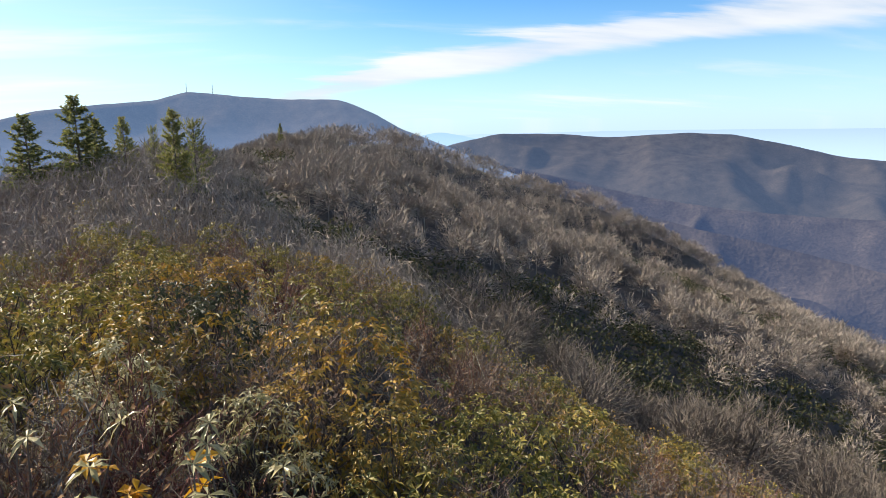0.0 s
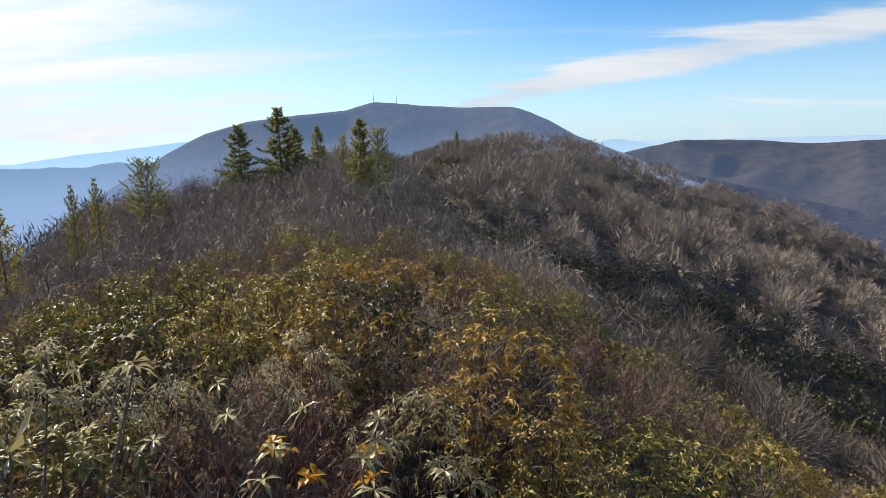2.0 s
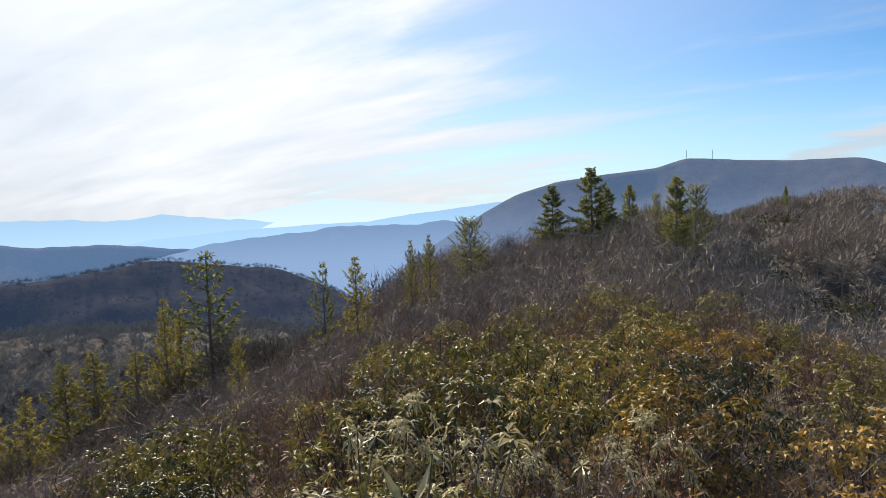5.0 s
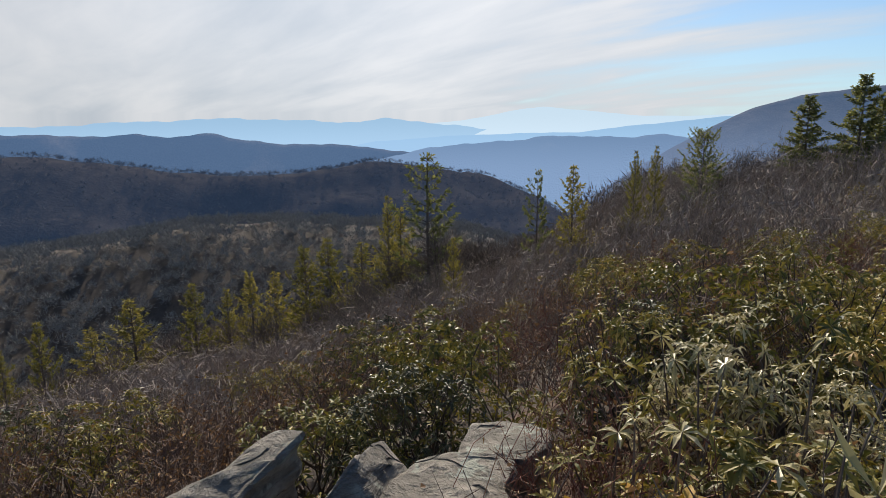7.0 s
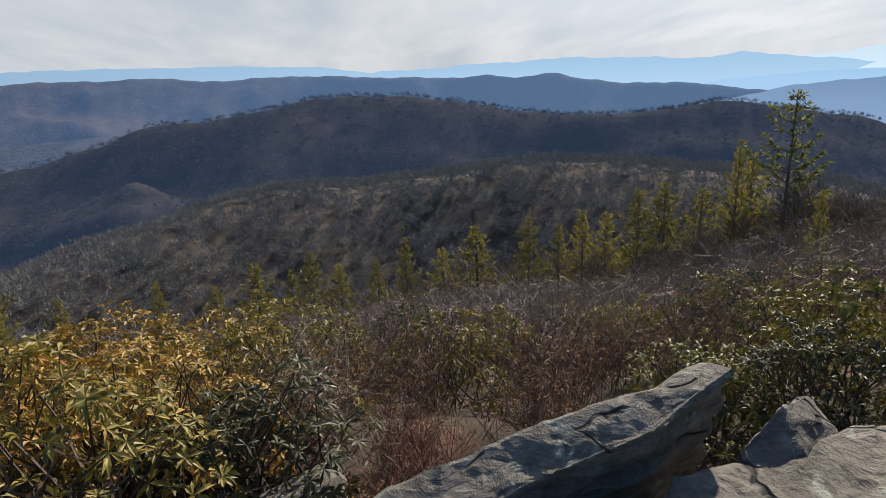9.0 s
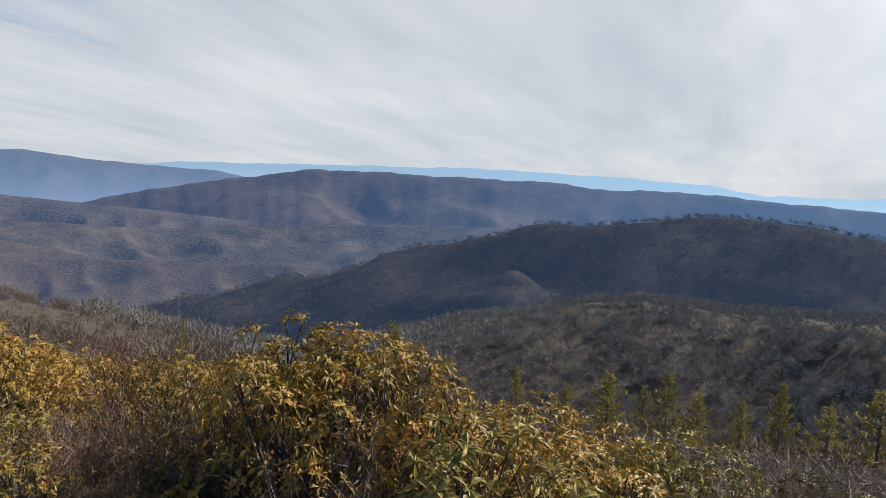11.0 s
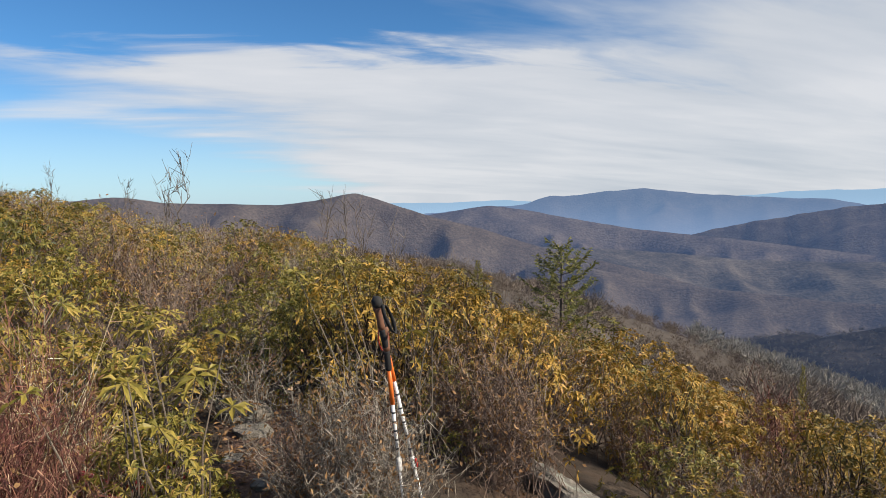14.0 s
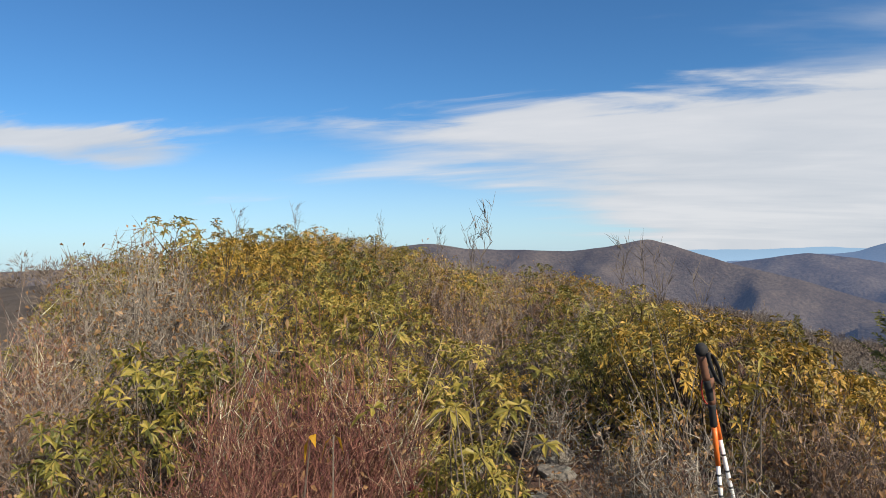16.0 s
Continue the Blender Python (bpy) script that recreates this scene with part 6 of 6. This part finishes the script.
PALE = "rhododendron shoot with narrow pale bleached drooping leaves"
for x, y, z, n in ((-1.89, 1.52, 1.03, 3), (-1.38, 1.97, 0.84, 3), (-1.11, 2.07, 0.82, 3), (-1.87, 2.07, 0.86, 4), (-1.62, 2.2, 0.84, 2), (-2.3, 1.4, 0.92, 4), (-2.15, 1.75, 0.98, 3), (-2.35, 1.15, 0.75, 3), (-1.95, 1.3, 0.78, 2), (-2.6, 1.9, 0.85, 3), (-0.95, 2.3, 0.7, 3), (-1.3, 2.5, 0.72, 3), (-2.0, 2.6, 0.75, 2), (-2.75, 1.5, 0.8, 3)):
    shoot(x, y, z - 0.1, PALE_LEAF, 8, 0.075, 0.016, 0.45, PALE, max(1, n - 1), 0.12)
shoot(-1.62, 1.35, 0.88, PALE_LEAF, 4, 0.13, 0.03, -0.6, "pale shoot with a few long upright leaves", 1, 0.03)
for x, y, z in ((-1.35, 2.32, 0.52), (-1.78, 2.26, 0.52), (-1.45, 2.2, 0.5)):
    shoot(x, y, z, YELLOW_LEAF, 6, 0.075, 0.034, 0.35, "low shoot with bright orange-yellow autumn leaves", 2, 0.05)
for x, y, z in ((-2.0, 0.92, 0.50), (-1.98, 1.12, 0.56), (-2.1, 1.3, 0.55), (-1.75, 1.0, 0.50), (-2.2, 1.12, 0.48), (-1.9, 1.45, 0.6)):
    shoot(x, y, z, YELLOW_LEAF if y < 1.1 else RHODO_GOLD, 6, 0.085, 0.04, 0.15, "low shoot with orange-yellow autumn leaves beside the slab", 3, 0.09)
shoot(2.18, -2.1, 0.98, YELLOW_LEAF, 2, 0.05, 0.03, 1.9, "thin brown stem with two hanging yellow leaves", 2, 0.07)
GREEN = "rhododendron shoot with long drooping yellow-green leaves"
for x, y, z, n in ((2.15, -3.08, 0.98, 2), (2.45, -3.35, 0.88, 2), (2.6, -3.5, 0.66, 3), (2.35, -2.95, 0.84, 2), (2.75, -3.3, 0.5, 3), (2.3, -3.25, 0.66, 2), (2.85, -3.75, 0.5, 2), (2.6, -3.05, 0.8, 2)):
    shoot(x, y, z, RHODO_GREEN, 8, 0.115, 0.030, 0.5, GREEN, n, 0.12)
for x, y, z, n in ((1.55, -4.3, 0.95, 3), (1.85, -4.5, 1.05, 3), (2.1, -4.75, 0.95, 2)):
    shoot(x, y, z, RHODO_GREEN, 9, 0.10, 0.028, 0.35, "rhododendron shoot with golden green whorled leaves", n, 0.2)
for x, y, z in ((2.72, -3.2, 0.32), (2.85, -3.1, 0.26), (2.62, -3.42, 0.28), (2.95, -3.25, 0.22)):
    shoot(x, y, z, RED_LEAF, 6, 0.07, 0.05, 0.4, "low plant with dark wine-red leaves by the trail", 3, 0.07, TWIG_RED)

# ---- trekking poles ----
BLACK = plain("black_foam", (0.025, 0.024, 0.024), 0.8)
CORK = plain("brown_grip", (0.16, 0.075, 0.045), 0.7)
ORANGE = plain("orange_shaft", (0.75, 0.17, 0.03), 0.35)
RED = plain("red_strap", (0.55, 0.05, 0.035), 0.6)
WHITE = plain("white_shaft", (0.72, 0.70, 0.66), 0.35)
CARBON = plain("dark_shaft", (0.05, 0.05, 0.055), 0.4)
STEEL = plain("steel_tip", (0.5, 0.5, 0.5), 0.3, 1.0)


def lathe(name, rings, mat, parent, sides=14, centre=(0, 0)):
    """Turned part from (z, radius) rings."""
    v, f = [], []
    for z, r in rings:
        for k in range(sides):
            a = 6.28318 * k / sides
            v.append((centre[0] + r * math.cos(a), centre[1] + r * math.sin(a), z))
    for i in range(len(rings) - 1):
        for k in range(sides):
            f.append((i * sides + k, i * sides + (k + 1) % sides, (i + 1) * sides + (k + 1) % sides, (i + 1) * sides + k))
    f.append(tuple(range(sides))[::-1])
    f.append(tuple((len(rings) - 1) * sides + k for k in range(sides)))
    return part(name, mesh_of(name, v, f, mat, True), parent)


def trekking_pole(foot, head, turn, label):
    foot, head = Vector(foot), Vector(head)
    L = (head - foot).length
    root = new("trekking_pole")
    z = (head - foot).normalized()
    root.matrix_basis = Matrix.Translation(foot) @ z.to_track_quat("Z", "Y").to_matrix().to_4x4() @ Matrix.Rotation(turn, 4, "Z")
    lathe("tip", [(0, 0.003), (0.03, 0.006), (0.05, 0.007)], STEEL, root, 10)
    lathe("basket", [(0.06, 0.008), (0.066, 0.032), (0.072, 0.034), (0.08, 0.010)], BLACK, root, 16)
    lathe("lower_shaft", [(0.05, 0.0065), (0.45, 0.0072)], WHITE, root, 12)
    lock = lathe("flick_lock", [(0.44, 0.010), (0.45, 0.014), (0.50, 0.014), (0.51, 0.010)], WHITE, root, 12)
    lathe("clamp_lever", [(0.452, 0.004), (0.46, 0.006), (0.49, 0.006), (0.498, 0.003)], RED, lock, 8, (0.017, 0))
    lathe("middle_shaft", [(0.50, 0.0082), (L - 0.40, 0.0088)], WHITE, root, 12)
    for k in range(5):
        b = 0.55 + k * (L - 0.95) / 5
        lathe("shaft_band", [(b, 0.0093), (b + 0.009, 0.0095)], CARBON, root, 12)
    lathe("upper_shaft", [(L - 0.40, 0.0105), (L - 0.22, 0.0115)], ORANGE, root, 12)
    lathe("lower_grip", [(L - 0.235, 0.012), (L - 0.225, 0.016), (L - 0.15, 0.015), (L - 0.14, 0.0165)], BLACK, root)
    lathe("grip", [(L - 0.14, 0.015), (L - 0.12, 0.018), (L - 0.09, 0.0155), (L - 0.05, 0.0175), (L - 0.025, 0.021)], CORK, root)
    knob = lathe("grip_head", [(L - 0.03, 0.020), (L - 0.015, 0.026), (L + 0.005, 0.024), (L + 0.018, 0.014), (L + 0.02, 0.004)], BLACK, root)
    knob.matrix_basis = Matrix.Translation((0.006, 0, 0))
    # wrist strap: a hanging loop of webbing
    v, f = [], []
    n = 22
    for k in range(n + 1):
        a = 6.28318 * k / n
        c = Vector((0.028 + 0.022 * math.sin(a / 2) ** 2 * 1.2, 0.026 * math.sin(a), L - 0.02 - 0.07 * (1 - math.cos(a))))
        v += [c + Vector((-0.009, 0, 0.003)), c + Vector((0.009, 0, -0.003))]
        if k:
            f.append((2 * k - 2, 2 * k - 1, 2 * k + 1, 2 * k))
    strap = part("strap", mesh_of("strap", [tuple(q) for q in v], f, RED if turn > 1 else BLACK, True), knob)
    solid = strap.modifiers.new("thickness", "SOLIDIFY")
    solid.thickness = 0.003
    return tagged(root, label, "trekking pole", "pair of trekking poles")


trekking_pole((1.31, -3.80, ground_at(1.31, -3.80) - 0.02), (1.46, -3.51, 1.17), 0.4, "trekking pole with dark grip and orange shaft leaning in bush")
trekking_pole((1.386, -3.67, ground_at(1.386, -3.67) - 0.02), (1.44, -3.55, 1.07), 2.6, "trekking pole with red strap and white shaft leaning in bush")

# ---- masts on the far summit ----
MAST = plain("mast_steel", (0.30, 0.30, 0.32), 0.6, 0.3)


def mast(az, r, el, height, label):
    x, y = polar(az, r)
    z = EYE + r * math.tan(radians(el)) - 4
    root = new("radio_mast")
    root.location = (x, y, z)
    s = height * 0.035
    for k in range(3):
        a = 2.094 * k
        sh = Sheet()
        tubes(sh, np.array([[s * math.cos(a), s * math.sin(a), 0]]), np.array([[0.5 * s * math.cos(a), 0.5 * s * math.sin(a), height]]), 0.24, 0.16, 5)
        part("leg", sh.mesh("leg", MAST), root)
    for q in range(1, 9):
        w = s * (1 - 0.5 * q / 9)
        sh = Sheet()
        ring = np.array([[w * math.cos(2.094 * k), w * math.sin(2.094 * k), height * q / 9] for k in range(3)])
        tubes(sh, ring, np.roll(ring, 1, 0), 0.12, 0.12, 4)
        part("brace", sh.mesh("brace", MAST), root)
    lathe("antenna", [(height, 0.5), (height * 1.2, 0.2)], MAST, root, 6)
    return tagged(root, label, "radio mast", "masts on the mountain")


mast(44.25, 1635, 2.5, 20, "thin steel lattice radio mast on the mountain top")
mast(42.25, 1628, 2.3, 22, "steel lattice radio mast on the mountain ridge")
